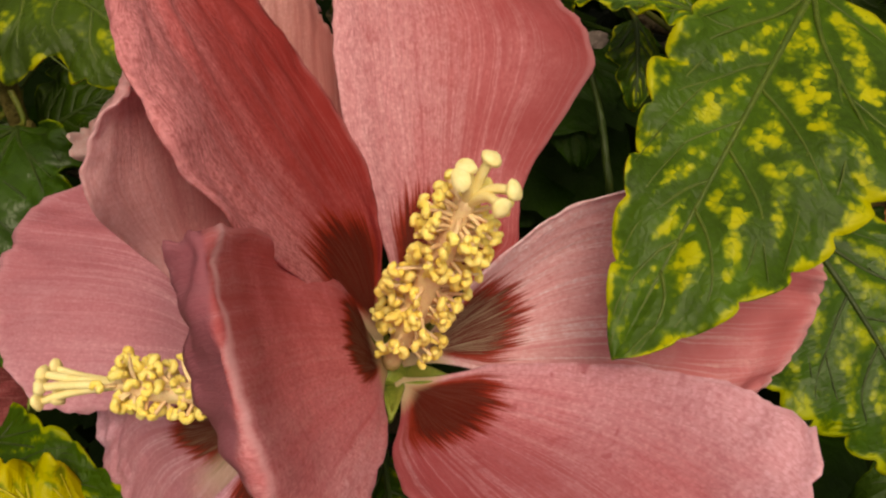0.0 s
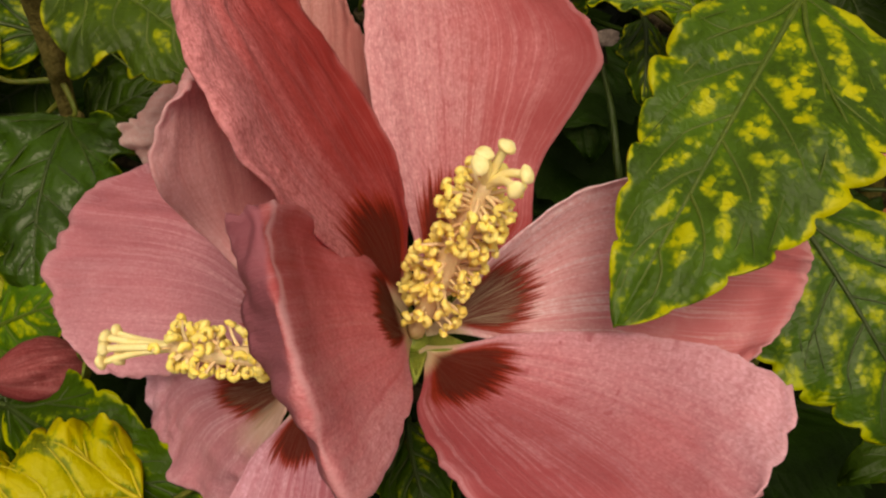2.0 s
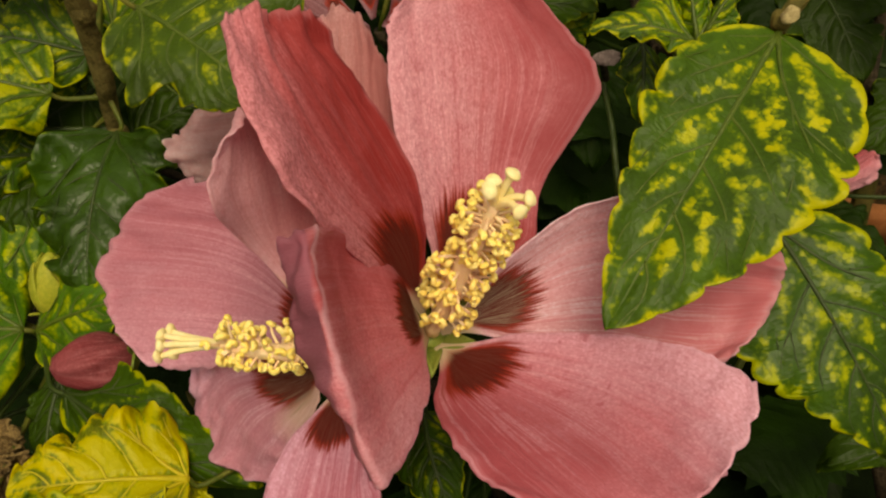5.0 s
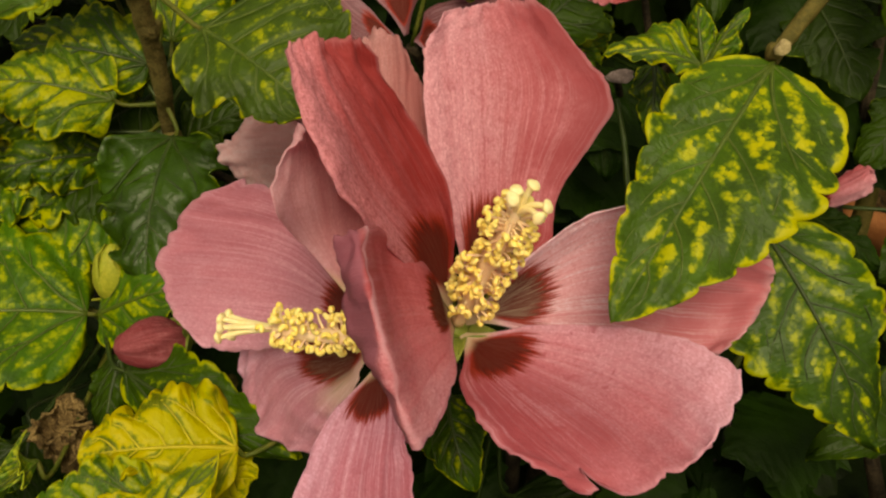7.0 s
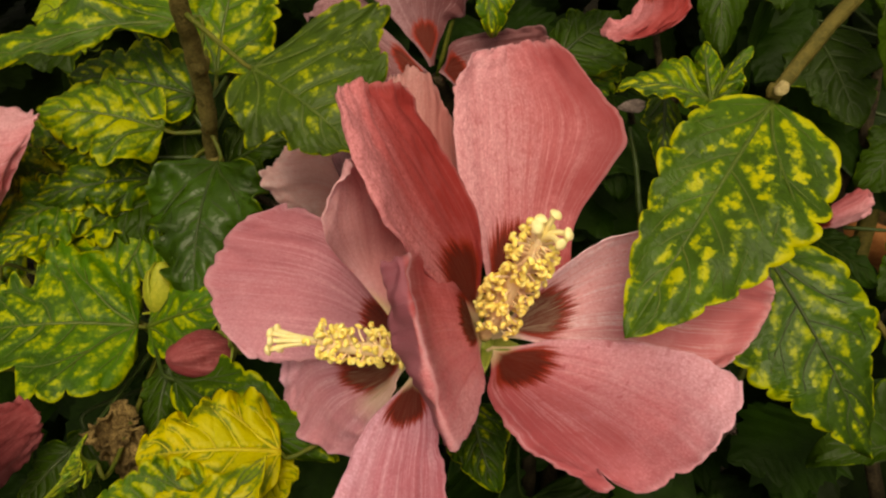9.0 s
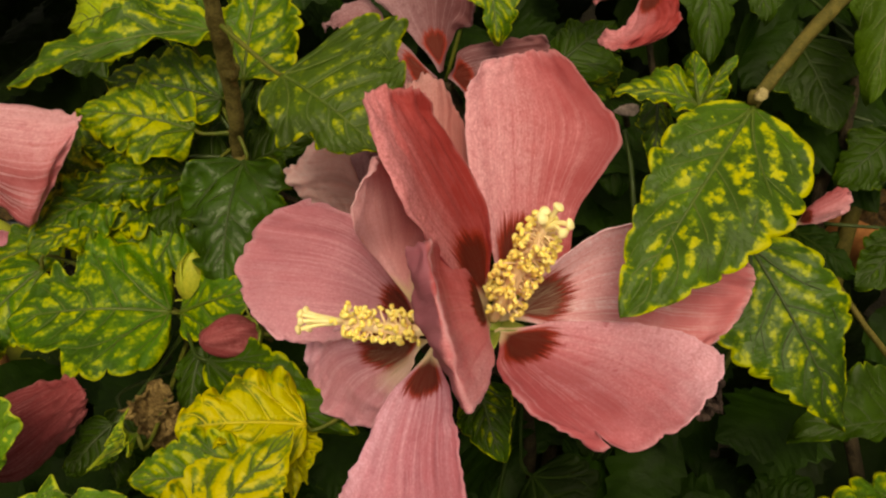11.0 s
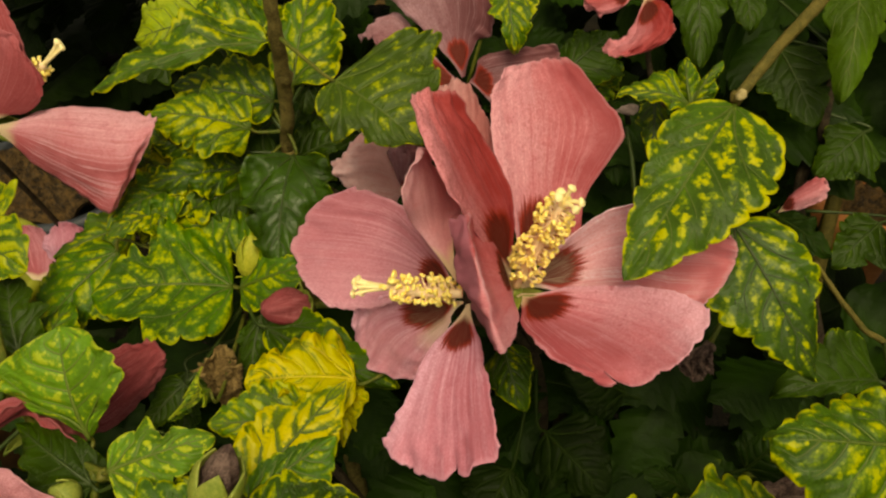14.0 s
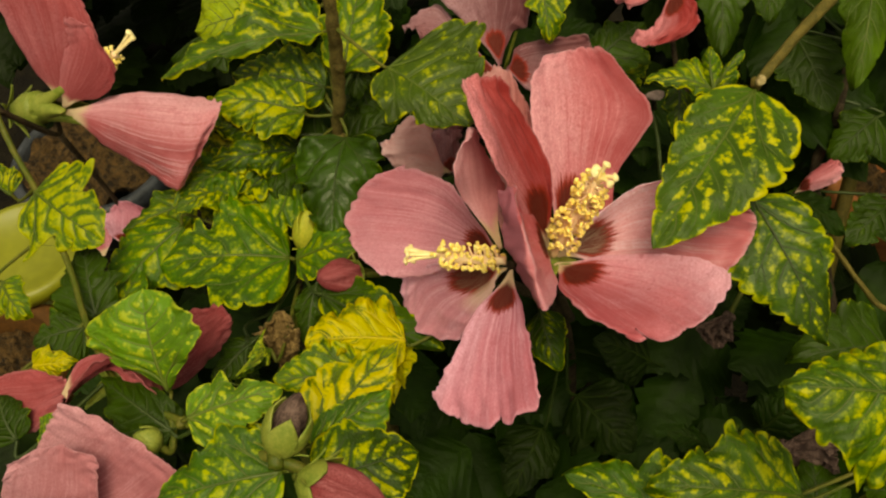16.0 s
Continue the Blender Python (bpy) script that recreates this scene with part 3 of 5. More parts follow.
        w *= 1 + 1.9 * tooth * (tt - 0.7) * (1 + 0.7 * noise.noise(V((v * 9, seed, k)))) * min(1, v * 3)
        d, width = sides[k]
        hump = (back[k] if isinstance(back, tuple) else back) * math.exp(-(v / 0.16) ** 2)  # the rounded lobes beside the stalk
        p = spine(v) + (d + z * (slant * (0.45 - 0.2 * v) - hump * length / max(width, 1.0) * 0.6)) * (a * w * width)
        h = -cup * a * a * (0.6 + 0.4 * math.sin(v * 5 + ph))
        h += wavy * (0.9 * a * noise.noise(p * 0.07 + V((seed, 0, 0))) + 0.6 * a * a * noise.noise(p * 0.17 + V((0, seed, 0)))) * 2.0
        h += wavy * 0.45 * a ** 4 * math.sin(2 * math.pi * (v * teeth * 0.55 + ph * 1.9) + 2 * noise.noise(V((v * 7, seed, 3 + k))))
        return p + nrm * h

    # veins: the midrib, two that fan out from the base on each half, and side veins; each is (half, way along, way out, thickness)
    lines = [[(0, v, 0.0) for v in (0.0, 0.25, 0.5, 0.75, 0.95)]]
    sizes = [[0.75, 0.55, 0.42, 0.3, 0.12]]
    for k in (0, 1):
        sway = 0.05 * math.sin(seed * 5 + k * 2)
        runs = [(0.004, 0.40 + sway, 0.5), (0.004, 0.13, 0.32)] + [(q + 0.04 * k + sway * 0.5, 0.26, 0.32) for q in (0.27, 0.44, 0.60, 0.75)]
        for i, (v0, rise, fat) in enumerate(runs):
            bend = 0.75 if i == 0 else 1.15
            lines.append([(k, min(0.985, v0 + rise * a ** bend), a) for a in (0.0, 0.2, 0.42, 0.65, 0.9)])
            sizes.append([fat, fat * 0.8, fat * 0.6, fat * 0.42, fat * 0.15])
            for a0, turn in ((0.36, 0.20), (0.5, -0.12)) if i == 0 else ((0.45, 0.13),):
                lines.append([(k, min(0.985, max(0.01, v0 + rise * a ** bend + turn * (a - a0) / (0.92 - a0))), a) for a in (a0, (a0 + 0.92) / 2, 0.92)])
                sizes.append([fat * 0.5, fat * 0.35, fat * 0.12])
    ribs = [tube([(spine(v) if a == 0 else blade(k, a, v)) + nrm * 0.1 for k, v, a in line], size, 5, 6 * (len(line) - 1)) for line, size in zip(lines, sizes)]

    verts, faces, uvs = [], [], []
    for i in range(nv + 1):
        for j in range(-nu, nu + 1):
            verts.append(blade(0 if j < 0 else 1, abs(j) / nu, i / nv))
            uvs.append((0.5 + 0.5 * j / nu, i / nv))
    m = 2 * nu + 1
    for i in range(nv):
        for j in range(m - 1):
            faces.append((i * m + j, i * m + j + 1, (i + 1) * m + j + 1, (i + 1) * m + j))
    places = np.array([tuple(q) for q in verts])
    axes = np.array([tuple(q) for g in ribs for q in g[0][::5]])
    rims = places.reshape(nv + 1, m, 3)[:, [0, m - 1]].reshape(-1, 3)
    gap_vein, gap_rim = [np.sqrt(((places[:, None, :] - q[None]) ** 2).sum(2)).min(1) * (6.0 / length) for q in (axes, rims)]
    body = part("blade", (verts, faces, uvs), mat, lf, thick=0.35)
    layer = body.data.uv_layers.new(name="veins")
    index = np.empty(len(body.data.loops), dtype=np.int32)
    body.data.loops.foreach_get("vertex_index", index)
    layer.data.foreach_set("uv", np.stack([gap_vein[index], gap_rim[index]], 1).astype(np.float32).ravel())
    part("midrib", join(*ribs), RIB_SHADE if mat in (LEAF_HALF_SHADE, LEAF_SHADE) else RIB_DARK if mat in (LEAF_GREEN, LEAF_GLOSSY, LEAF_DARK, LEAF_OLIVE) else RIB_LIGHT if mat is LEAF_LIGHT else RIB_YELLOW if mat is LEAF_YELLOW else RIB, lf, "raised green midrib and side veins")
    if stalk:
        best = min(STEMS, key=lambda q: (q[0] - (b - z * 8)).length)
        end, gap = best[0], (best[0] - b).length
        c = b - z * min(5, gap * 0.25) - nrm * 1.0
        # stalks of those leaves get darker paint too, shade included
        part("petiole", tube([spine(0.02), c, end], [0.6, 0.55, 0.75], 8, 14), RIB_SHADE if mat in (LEAF_SHADE, LEAF_HALF_SHADE) else RIB_DARK if mat in (LEAF_GREEN, LEAF_OLIVE) else STALK, lf, "thin green leaf stalk")
    return lf


def bud(base, tip, radius, label, petal_mat, sepal_mat=None, cover=0.55, group="hibiscus buds", shape=None):
    b, t = V(base), V(tip)
    ax = t - b
    n = ax.length
    z = ax.normalized()
    x = z.orthogonal().normalized()
    y = z.cross(x)
    sm = sepal_mat or SEPAL
    th = thing("hibiscus_bud", base, label, "flower bud", group)
    part("rolled_petals", blob(b, z, n, radius, 24, 18, shape or (lambda s: max(0, math.sin(math.pi * s ** 0.8)) ** 0.7), 0.16, 0.9), petal_mat, th)
    for i in range(5):
        w = 2 * math.pi * i / 5 + 0.3
        verts, faces, uvs = [], [], []
        for a in range(11):
            v = a / 10
            prof = max(0.02, math.sin(math.pi * (v * cover) ** 0.8)) ** 0.7
            for c in range(7):
                u = 2 * c / 6 - 1
                ang = w + u * 0.85 * (1 - v ** 3.2)
                d = x * math.cos(ang) + y * math.sin(ang)
                verts.append(b + z * (v * cover * n) + d * (radius * prof * 1.07 + 0.35 + 0.8 * v ** 4))
                uvs.append((c / 6, v))
        for a in range(10):
            for c in range(6):
                k = a * 7 + c
                faces.append((k, k + 1, k + 8, k + 7))
        part("sepal", (verts, faces, uvs), sm, th, thick=0.5)
    for i in range(6):
        w = 2 * math.pi * i / 6
        d = x * math.cos(w) + y * math.sin(w)
        p = b + d * radius * 0.3
        part("bract", frond(p, p + (d * 0.85 + z * 0.6).normalized() * n * 0.42, 1.7, z, 0.6, 3, 5), sm, th, thick=0.4)
    best = min(STEMS, key=lambda q: (q[0] - b).length)
    part("stalk", tube([b + z * 1.0, b - z * min(6, (best[0] - b).length * 0.4), best[0]], [1.3, 1.1, 1.2], 8, 10), STALK, th, "short green stalk")
    return th


# ---- ground ----
def slab(name, verts, faces, mat, label, category, kind="structure"):
    ob = new(name, mesh_of(name, verts, faces, mat, None, False))
    return tagged(ob, label, category, "", kind)


n = 48
gv, gf = [], []
for i in range(n + 1):
    for j in range(n + 1):
        x, y = ((i / n * 2 - 1) ** 3) * 60, ((j / n * 2 - 1) ** 3) * 60
        gv.append((x, y, 0.012 * noise.noise(V((x * 6, y * 6, 0))) if abs(x) + abs(y) < 6 else 0.0))
for i in range(n):
    for j in range(n):
        k = i * (n + 1) + j
        gf.append((k, k + n + 1, k + n + 2, k + 1))
slab("ground", gv, gf, GROUND, "bare garden soil darkened for the shade under the bush", "ground")

# ---- stems ----
branch([(-79.0, 112.0, 76.0), (-79.3, 128.0, 63.0), (-80.2, 142.0, 53.5), (-81.5, 156.0, 46.0), (-83.5, 173.0, 34.5), (-86.8, 190.0, 23.0), (-85.0, 240.0, -40.0), (-60.0, 300.0, -160.0)], [2.1, 2.1, 2.2, 2.3, 2.2, 2.1, 3.0, 4.0],
       "brown woody hibiscus stem with knobbly leaf scars", BARK, knots=[(-81.5, 156.0, 46.0, 2.8), (-86.3, 188.0, 25.0, 2.5)])
arch = branch([(50.9, 127.0, 36.1), (54.4, 128.0, 41.3), (65.1, 132.0, 54.7), (76.8, 138.0, 67.6), (92.7, 150.0, 89.2), (150.0, 180.0, 120.0), (150.0, 300.0, 60.0), (120.0, 330.0, -150.0)], [1.5, 1.5, 1.7, 1.9, 2.1, 2.6, 3.4, 4.2],
       "straw-brown hibiscus twig arching down to a leaf node", TWIG, knots=[(*(51.1, 126.0, 37.8), 1.8)])
part("cut_stub", blob((51.7, 123.0, 37.4), V((-0.3, -0.8, 0.4)), 2.2, 1.5, 14, 10, None, 0.0, 0.0, 0.9), plain_paint("pale_cut_wood", (0.26, 0.20, 0.09), (0.50, 0.40, 0.20), 400, 0.7, 0.2, 0.6, 0.0006), arch, "pale cut stub")
branch([(103.2, 224.0, -1.0), (113.2, 217.0, -18.7), (122.4, 217.0, -30.0), (136.7, 224.0, -46.8), (150.0, 290.0, -120.0)], [0.9, 1.0, 1.1, 1.3, 2.0], "thin straw-brown twig in the shade", TWIG)
branch([(-219.7, 165.0, 55.8), (-203.6, 165.0, 19.5), (-187.5, 160.0, -2.7), (-170.3, 150.0, -27.9), (-152.2, 130.0, -49.1), (-134.5, 118.0, -63.5), (-114.7, 108.0, -68.3), (-94.5, 98.0, -72.5), (-81.6, 92.0, -74.3), (-71.3, 96.0, -80.2), (-60.0, 130.0, -110.0), (-40.0, 230.0, -180.0)],
       [1.2, 1.15, 1.1, 1.1, 1.05, 1.1, 1.2, 1.4, 1.6, 1.8, 2.6, 3.4], "slender olive-green hibiscus stem carrying buds and leaves", STALK, knots=[(*(-81.8, 91.0, -74.1), 2.6), (*(-113.9, 107.0, -68.6), 2.2)])
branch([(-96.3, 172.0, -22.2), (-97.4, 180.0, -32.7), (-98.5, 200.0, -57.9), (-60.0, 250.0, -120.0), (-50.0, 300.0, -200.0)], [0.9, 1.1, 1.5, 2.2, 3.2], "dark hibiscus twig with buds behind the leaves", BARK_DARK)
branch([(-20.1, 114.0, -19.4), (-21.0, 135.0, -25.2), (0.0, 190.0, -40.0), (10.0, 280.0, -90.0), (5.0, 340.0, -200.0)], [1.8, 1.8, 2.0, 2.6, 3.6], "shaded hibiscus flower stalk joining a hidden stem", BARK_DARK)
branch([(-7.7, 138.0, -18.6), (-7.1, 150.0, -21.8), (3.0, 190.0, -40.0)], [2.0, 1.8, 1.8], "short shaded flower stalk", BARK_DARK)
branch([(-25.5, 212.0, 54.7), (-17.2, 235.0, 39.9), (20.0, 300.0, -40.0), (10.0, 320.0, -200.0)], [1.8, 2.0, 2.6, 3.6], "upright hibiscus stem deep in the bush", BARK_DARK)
branch([(47.1, 166.0, 41.8), (52.2, 180.0, 33.5), (69.8, 190.0, 6.1), (110.0, 260.0, -60.0), (60.0, 310.0, -200.0)], [1.2, 1.4, 1.8, 2.6, 3.6], "thin green hibiscus shoot behind a leaf", STALK)
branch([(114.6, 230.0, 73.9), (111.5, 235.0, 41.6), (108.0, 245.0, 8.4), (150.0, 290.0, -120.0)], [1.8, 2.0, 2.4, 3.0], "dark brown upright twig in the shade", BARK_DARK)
branch([(86.5, 84.0, -45.5), (112.0, 110.0, -54.0), (134.0, 180.0, -80.0), (120.0, 250.0, -130.0)], [1.5, 1.6, 2.2, 3.0], "low green hibiscus shoot", STALK)
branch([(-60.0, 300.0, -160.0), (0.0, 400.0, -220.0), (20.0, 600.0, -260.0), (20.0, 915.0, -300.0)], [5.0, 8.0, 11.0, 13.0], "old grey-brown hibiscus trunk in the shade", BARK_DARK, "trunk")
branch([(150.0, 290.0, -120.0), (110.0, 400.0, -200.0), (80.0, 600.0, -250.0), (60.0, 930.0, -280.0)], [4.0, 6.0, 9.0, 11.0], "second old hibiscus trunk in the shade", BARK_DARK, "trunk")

# ---- the large open flower ----
main = flower((-7.5, 129.0, -16.7), [
    (PETAL, 1.0, None, [  # upper
        ((-8.1, 128.0, -13.9), (-7.2, 129.0, -14.4), (-6.2, 129.0, -14.4)), ((-8.2, 127.0, -0.4), (-1.3, 133.0, -0.2), (9.9, 136.0, -2.2)),
        ((-13.1, 128.0, 14.9), (0.1, 137.0, 14.8), (12.5, 138.0, 10.6)), ((-15.7, 130.0, 33.9), (0.1, 138.0, 31.7), (22.7, 137.0, 28.1)),
        ((-15.6, 131.0, 39.6), (-1.8, 138.0, 41.2), (17.8, 139.0, 38.1)), ((-12.3, 133.0, 45.7), (-3.7, 138.0, 49.0), (6.5, 140.0, 50.9))]),
    (PETAL_RED, 1.2, None, [  # upper left, folded towards the viewer
        ((-8.6, 129.0, -14.9), (-8.4, 129.0, -14.5), (-8.0, 128.0, -13.9)), ((-16.0, 112.0, -4.9), (-12.0, 122.0, -1.5), (-8.3, 121.0, 1.3)),
        ((-22.5, 90.0, 3.8), (-18.3, 108.0, 9.3), (-10.1, 115.0, 12.0)), ((-28.4, 84.0, 15.7), (-25.1, 98.0, 21.5), (-17.8, 110.0, 24.8)),
        ((-35.6, 94.0, 31.0), (-31.2, 99.0, 32.8), (-24.7, 106.0, 34.1))]),
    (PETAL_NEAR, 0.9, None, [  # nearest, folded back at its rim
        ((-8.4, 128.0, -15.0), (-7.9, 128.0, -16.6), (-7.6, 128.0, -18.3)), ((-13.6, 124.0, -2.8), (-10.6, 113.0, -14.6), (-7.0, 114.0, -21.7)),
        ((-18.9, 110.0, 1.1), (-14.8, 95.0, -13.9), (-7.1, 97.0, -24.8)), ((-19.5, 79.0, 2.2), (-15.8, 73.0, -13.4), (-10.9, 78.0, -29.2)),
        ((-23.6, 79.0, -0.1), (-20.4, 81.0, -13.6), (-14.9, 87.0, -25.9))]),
    (PETAL_GREY, 0.9, None, [  # outer right
        ((-6.2, 129.0, -15.1), (-5.7, 129.0, -16.2), (-5.5, 129.0, -17.3)), ((5.1, 128.0, -3.8), (6.0, 133.0, -10.2), (7.5, 131.0, -18.4)),
        ((17.1, 126.0, 5.4), (21.6, 133.0, -4.0), (23.9, 131.0, -20.5)), ((31.7, 124.0, 8.5), (37.6, 132.0, -4.5), (37.0, 129.0, -22.4)),
        ((49.7, 127.0, 1.0), (53.5, 129.0, -6.0), (45.6, 127.0, -19.4))]),
    (PETAL_LOWER, 0.6, (0.70, 0.13, 0.06), [  # lower right, its rim curling towards the viewer
        ((-5.8, 129.0, -17.3), (-6.6, 128.0, -18.3), (-7.3, 128.0, -19.0)), ((6.9, 124.0, -15.6), (1.7, 121.0, -21.4), (-6.1, 110.0, -24.3)),
        ((20.6, 114.0, -14.2), (11.9, 112.0, -24.4), (-2.6, 96.0, -28.3)), ((32.0, 102.0, -14.7), (21.2, 98.0, -27.9), (4.2, 89.0, -33.2)),
        ((40.0, 94.5, -18.8), (27.3, 83.0, -31.8), (13.7, 88.0, -36.6))]),
], "fully open rose-pink hibiscus flower with dark red eye and yellow stamens", V((2.9, 104.0, 6.2)) - V((-7.5, 129.0, -16.7)), twist=0.55, size=0.62)
column(main, (-7.2, 127.0, -15.6), (3.0, 103.0, 5.8), [(2.4, 99.0, 8.7), (5.1, 99.0, 9.7), (7.7, 99.0, 6.3), (6.4, 98.0, 4.4), (1.7, 98.0, 7.4)], 16, 10, 3, 4.0, 0.16, 0.88, 1.9)

# ---- the flower behind it ----
second = flower((-20.3, 113.0, -19.2), [
    (PETAL_BEHIND, 1.1, None, [
        ((-21.7, 112.0, -16.4), (-22.2, 112.0, -17.7), (-22.4, 112.0, -18.9)), ((-30.7, 126.0, -5.8), (-32.5, 130.0, -12.1), (-33.0, 122.0, -18.7)),
        ((-42.6, 143.0, 6.9), (-49.6, 147.0, -6.8), (-45.9, 136.0, -23.9)), ((-59.3, 152.0, 12.8), (-75.9, 154.0, -5.4), (-63.0, 141.0, -25.2))]),
    (PETAL_SHARD, 0.8, None, [
        ((-23.8, 111.0, -15.1), (-22.8, 111.0, -14.4), (-21.8, 111.0, -13.8)), ((-33.0, 106.0, -2.4), (-28.6, 107.0, -1.7), (-23.5, 110.0, -0.4)),
        ((-36.1, 93.0, 4.3), (-29.9, 103.0, 6.4), (-22.7, 114.0, 4.0)), ((-35.2, 91.0, 10.6), (-30.9, 101.0, 12.3), (-25.8, 112.0, 9.3)),
        ((-33.4, 91.0, 15.0), (-31.9, 98.0, 16.4), (-29.7, 107.0, 14.3)), ((-32.4, 93.0, 17.5), (-31.9, 96.0, 18.5), (-31.3, 101.0, 17.9))]),
    (PETAL_RUST, 0.9, None, [
        ((-20.8, 112.0, -19.6), (-21.1, 111.0, -20.1), (-21.4, 111.0, -20.8)), ((-33.4, 126.0, -18.1), (-31.6, 124.0, -24.0), (-25.3, 114.0, -27.5)),
        ((-46.1, 138.0, -20.4), (-44.8, 138.0, -29.7), (-29.7, 120.0, -36.7)), ((-56.6, 147.0, -25.9), (-51.2, 145.0, -40.1), (-36.2, 128.0, -44.0))]),
    (PETAL_MAUVE, 0.8, (0.25, 0.05, 0.1), [
        ((-20.7, 111.0, -20.7), (-19.6, 110.0, -20.3), (-18.5, 110.0, -20.0)), ((-30.7, 115.0, -34.6), (-22.9, 112.0, -34.0), (-15.6, 112.0, -32.5)),
        ((-36.9, 116.0, -49.1), (-24.9, 111.0, -47.0), (-14.1, 106.0, -39.5)), ((-42.7, 117.0, -60.0), (-24.8, 106.0, -65.7), (-9.9, 96.0, -55.8))]),
    (PETAL_FADED, 0.9, None, [
        ((-22.4, 112.0, -14.9), (-20.9, 112.0, -14.4), (-19.9, 112.0, -13.8)), ((-24.7, 122.0, -2.0), (-20.6, 124.0, -1.9), (-14.8, 126.0, -0.6)),
        ((-28.0, 134.0, 17.2), (-21.4, 136.0, 17.6), (-14.1, 136.0, 16.1)), ((-32.1, 142.0, 42.1), (-24.2, 144.0, 43.7), (-15.5, 141.0, 30.6))]),
], "open mauve-pink hibiscus flower half hidden behind another", V((-50.5, 117.0, -17.7)) - V((-20.3, 113.0, -19.2)), cal=False)
column(second, (-21.3, 111.0, -17.7), (-41.6, 115.6, -17.0), [(-50.7, 116.0, -15.9), (-50.7, 115.0, -19.2), (-50.0, 114.0, -17.2), (-48.6, 116.0, -18.6), (-49.9, 118.0, -15.4)], 14, 7, 8, 3.0, 0.10, 0.84, 1.6, (0.46, 0.55))

# ---- large leaves round the flowers ----
leaf((50.5, 125.0, 35.3), (19.7, 106.0, -12.8), (26.4, 117.0, 21.4), (61.2, 113.0, 17.4), LEAF_MARGIN,
     "broad green leaf blotched yellow, with a bright yellow margin", 2.0, 1.5, 0.05, 9, 0.10, seed=2.2, full=(0.56, 0.53), back=(-0.02, 0.09), blunt=0.70)
leaf((56.7, 145.9, 3.8), (81.4, 144.0, -41.4), (51.5, 144.0, -23.7), (80.6, 145.9, -10.2), LEAF_DARK, "green leaf with broken yellow blotches, hanging below a larger leaf", 4.0, 3.0, 0.12, 9, 0.12, blunt=0.85)
leaf((-60.7, 132.0, 40.8), (-34.2, 122.0, 21.9), (-37.2, 134.0, 55.9), (-60.2, 124.0, 26.9), LEAF_SPECKLED, "green leaf with yellow outer half, joined to a woody stem", 3.0, 2.0, 0.2, 8, 0.08)
leaf((-81.6, 176.0, 23.3), (-82.0, 162.0, -15.4), (-96.1, 170.0, 2.5), (-66.2, 168.0, 10.4), LEAF_GLOSSY, "glossy dark green leaf hanging from a stem end", 5.0, 4.0, 0.2, 6, 0.09, wavy=6.5)
leaf((-98.0, 166.0, -21.0), (-142.8, 160.0, -25.0), (-124.9, 172.0, -2.9), (-117.3, 150.0, -38.8), LEAF_MOTTLED, "broad lobed green leaf with rows of yellow blotches", 4.0, 3.0, 0.4, 7, 0.1)
leaf((-101.0, 182.0, 7.6), (-125.3, 176.0, -11.5), (-126.4, 184.0, 8.3), (-102.4, 176.0, -12.8), LEAF_MOTTLED, "green leaf with yellow edges behind a larger leaf", 4.0, 2.0, 0.15, 7, 0.1)
leaf((-96.3, 168.0, -21.6), (-70.2, 158.0, -12.7), (-87.0, 166.0, -10.2), (-79.2, 158.0, -25.1), LEAF_MOTTLED, "small bright green leaf under a yellow bud", 2.0, 1.5, 0.3, 6, 0.14)
leaf((-83.6, 154.0, -32.5), (-41.0, 142.0, -48.0), (-59.9, 150.0, -29.9), (-67.7, 150.0, -45.4), LEAF_OLIVE, "dark green leaf edged yellow, tucked under the flower", 4.0, 3.0, 0.1, 9, 0.07)
leaf((-52.8, 138.0, -45.3), (-83.4, 130.0, -46.5), (-71.2, 140.0, -33.6), (-66.6, 128.0, -53.6), LEAF_YELLOW, "crinkled bright yellow leaf fading from green", 3.0, 2.0, 0.32, 9, 0.13, wavy=3.6, blunt=0.55)
leaf((-75.7, 112.0, -72.3), (-53.5, 128.0, -44.3), (-73.5, 126.0, -51.3), (-54.2, 118.0, -67.2), LEAF_RIPE, "pointed yellow leaf blotched green along its veins", 2.0, -1.5, 0.15, 11, 0.06, wavy=2.0, blunt=0.85)
leaf((-64.5, 126.0, -55.8), (-90.8, 121.0, -57.0), (-79.0, 126.0, -45.6), (-77.9, 120.0, -63.1), LEAF_GOLD, "green-mottled yellow leaf curling under a brighter one", 2.0, 2.0, 0.2, 8, 0.12, wavy=2.0)
leaf((-76.1, 111.0, -74.4), (-54.3, 116.0, -57.5), (-66.1, 116.0, -59.8), (-57.8, 110.0, -76.5), LEAF_MOTTLED, "small green leaf with yellow veins under a yellow leaf", 2.0, 2.0, 0.15, 7, 0.12)
leaf((-120.2, 112.0, -60.4), (-126.7, 106.0, -30.0), (-143.7, 110.0, -49.1), (-108.4, 106.0, -42.1), LEAF_LIGHT, "pale grey-green leaf speckled yellow, standing on its stalk", 3.0, 2.0, 0.05, 9, 0.03, full=1.2, blunt=0.95, back=-0.06)
leaf((-117.1, 108.0, -71.8), (-143.9, 118.0, -58.4), (-135.9, 112.0, -74.4), (-128.5, 117.0, -58.7), LEAF_GREEN, "plain dull green leaf curling under", 3.0, 3.0, 0.1, 6, 0.05)
leaf((-110.9, 103.0, -66.6), (-84.0, 104.0, -56.4), (-100.9, 106.0, -55.2), (-92.0, 100.0, -69.9), LEAF_LIGHT, "small light green leaf with scalloped yellow edge", 2.0, 2.0, 0.3, 6, 0.14)
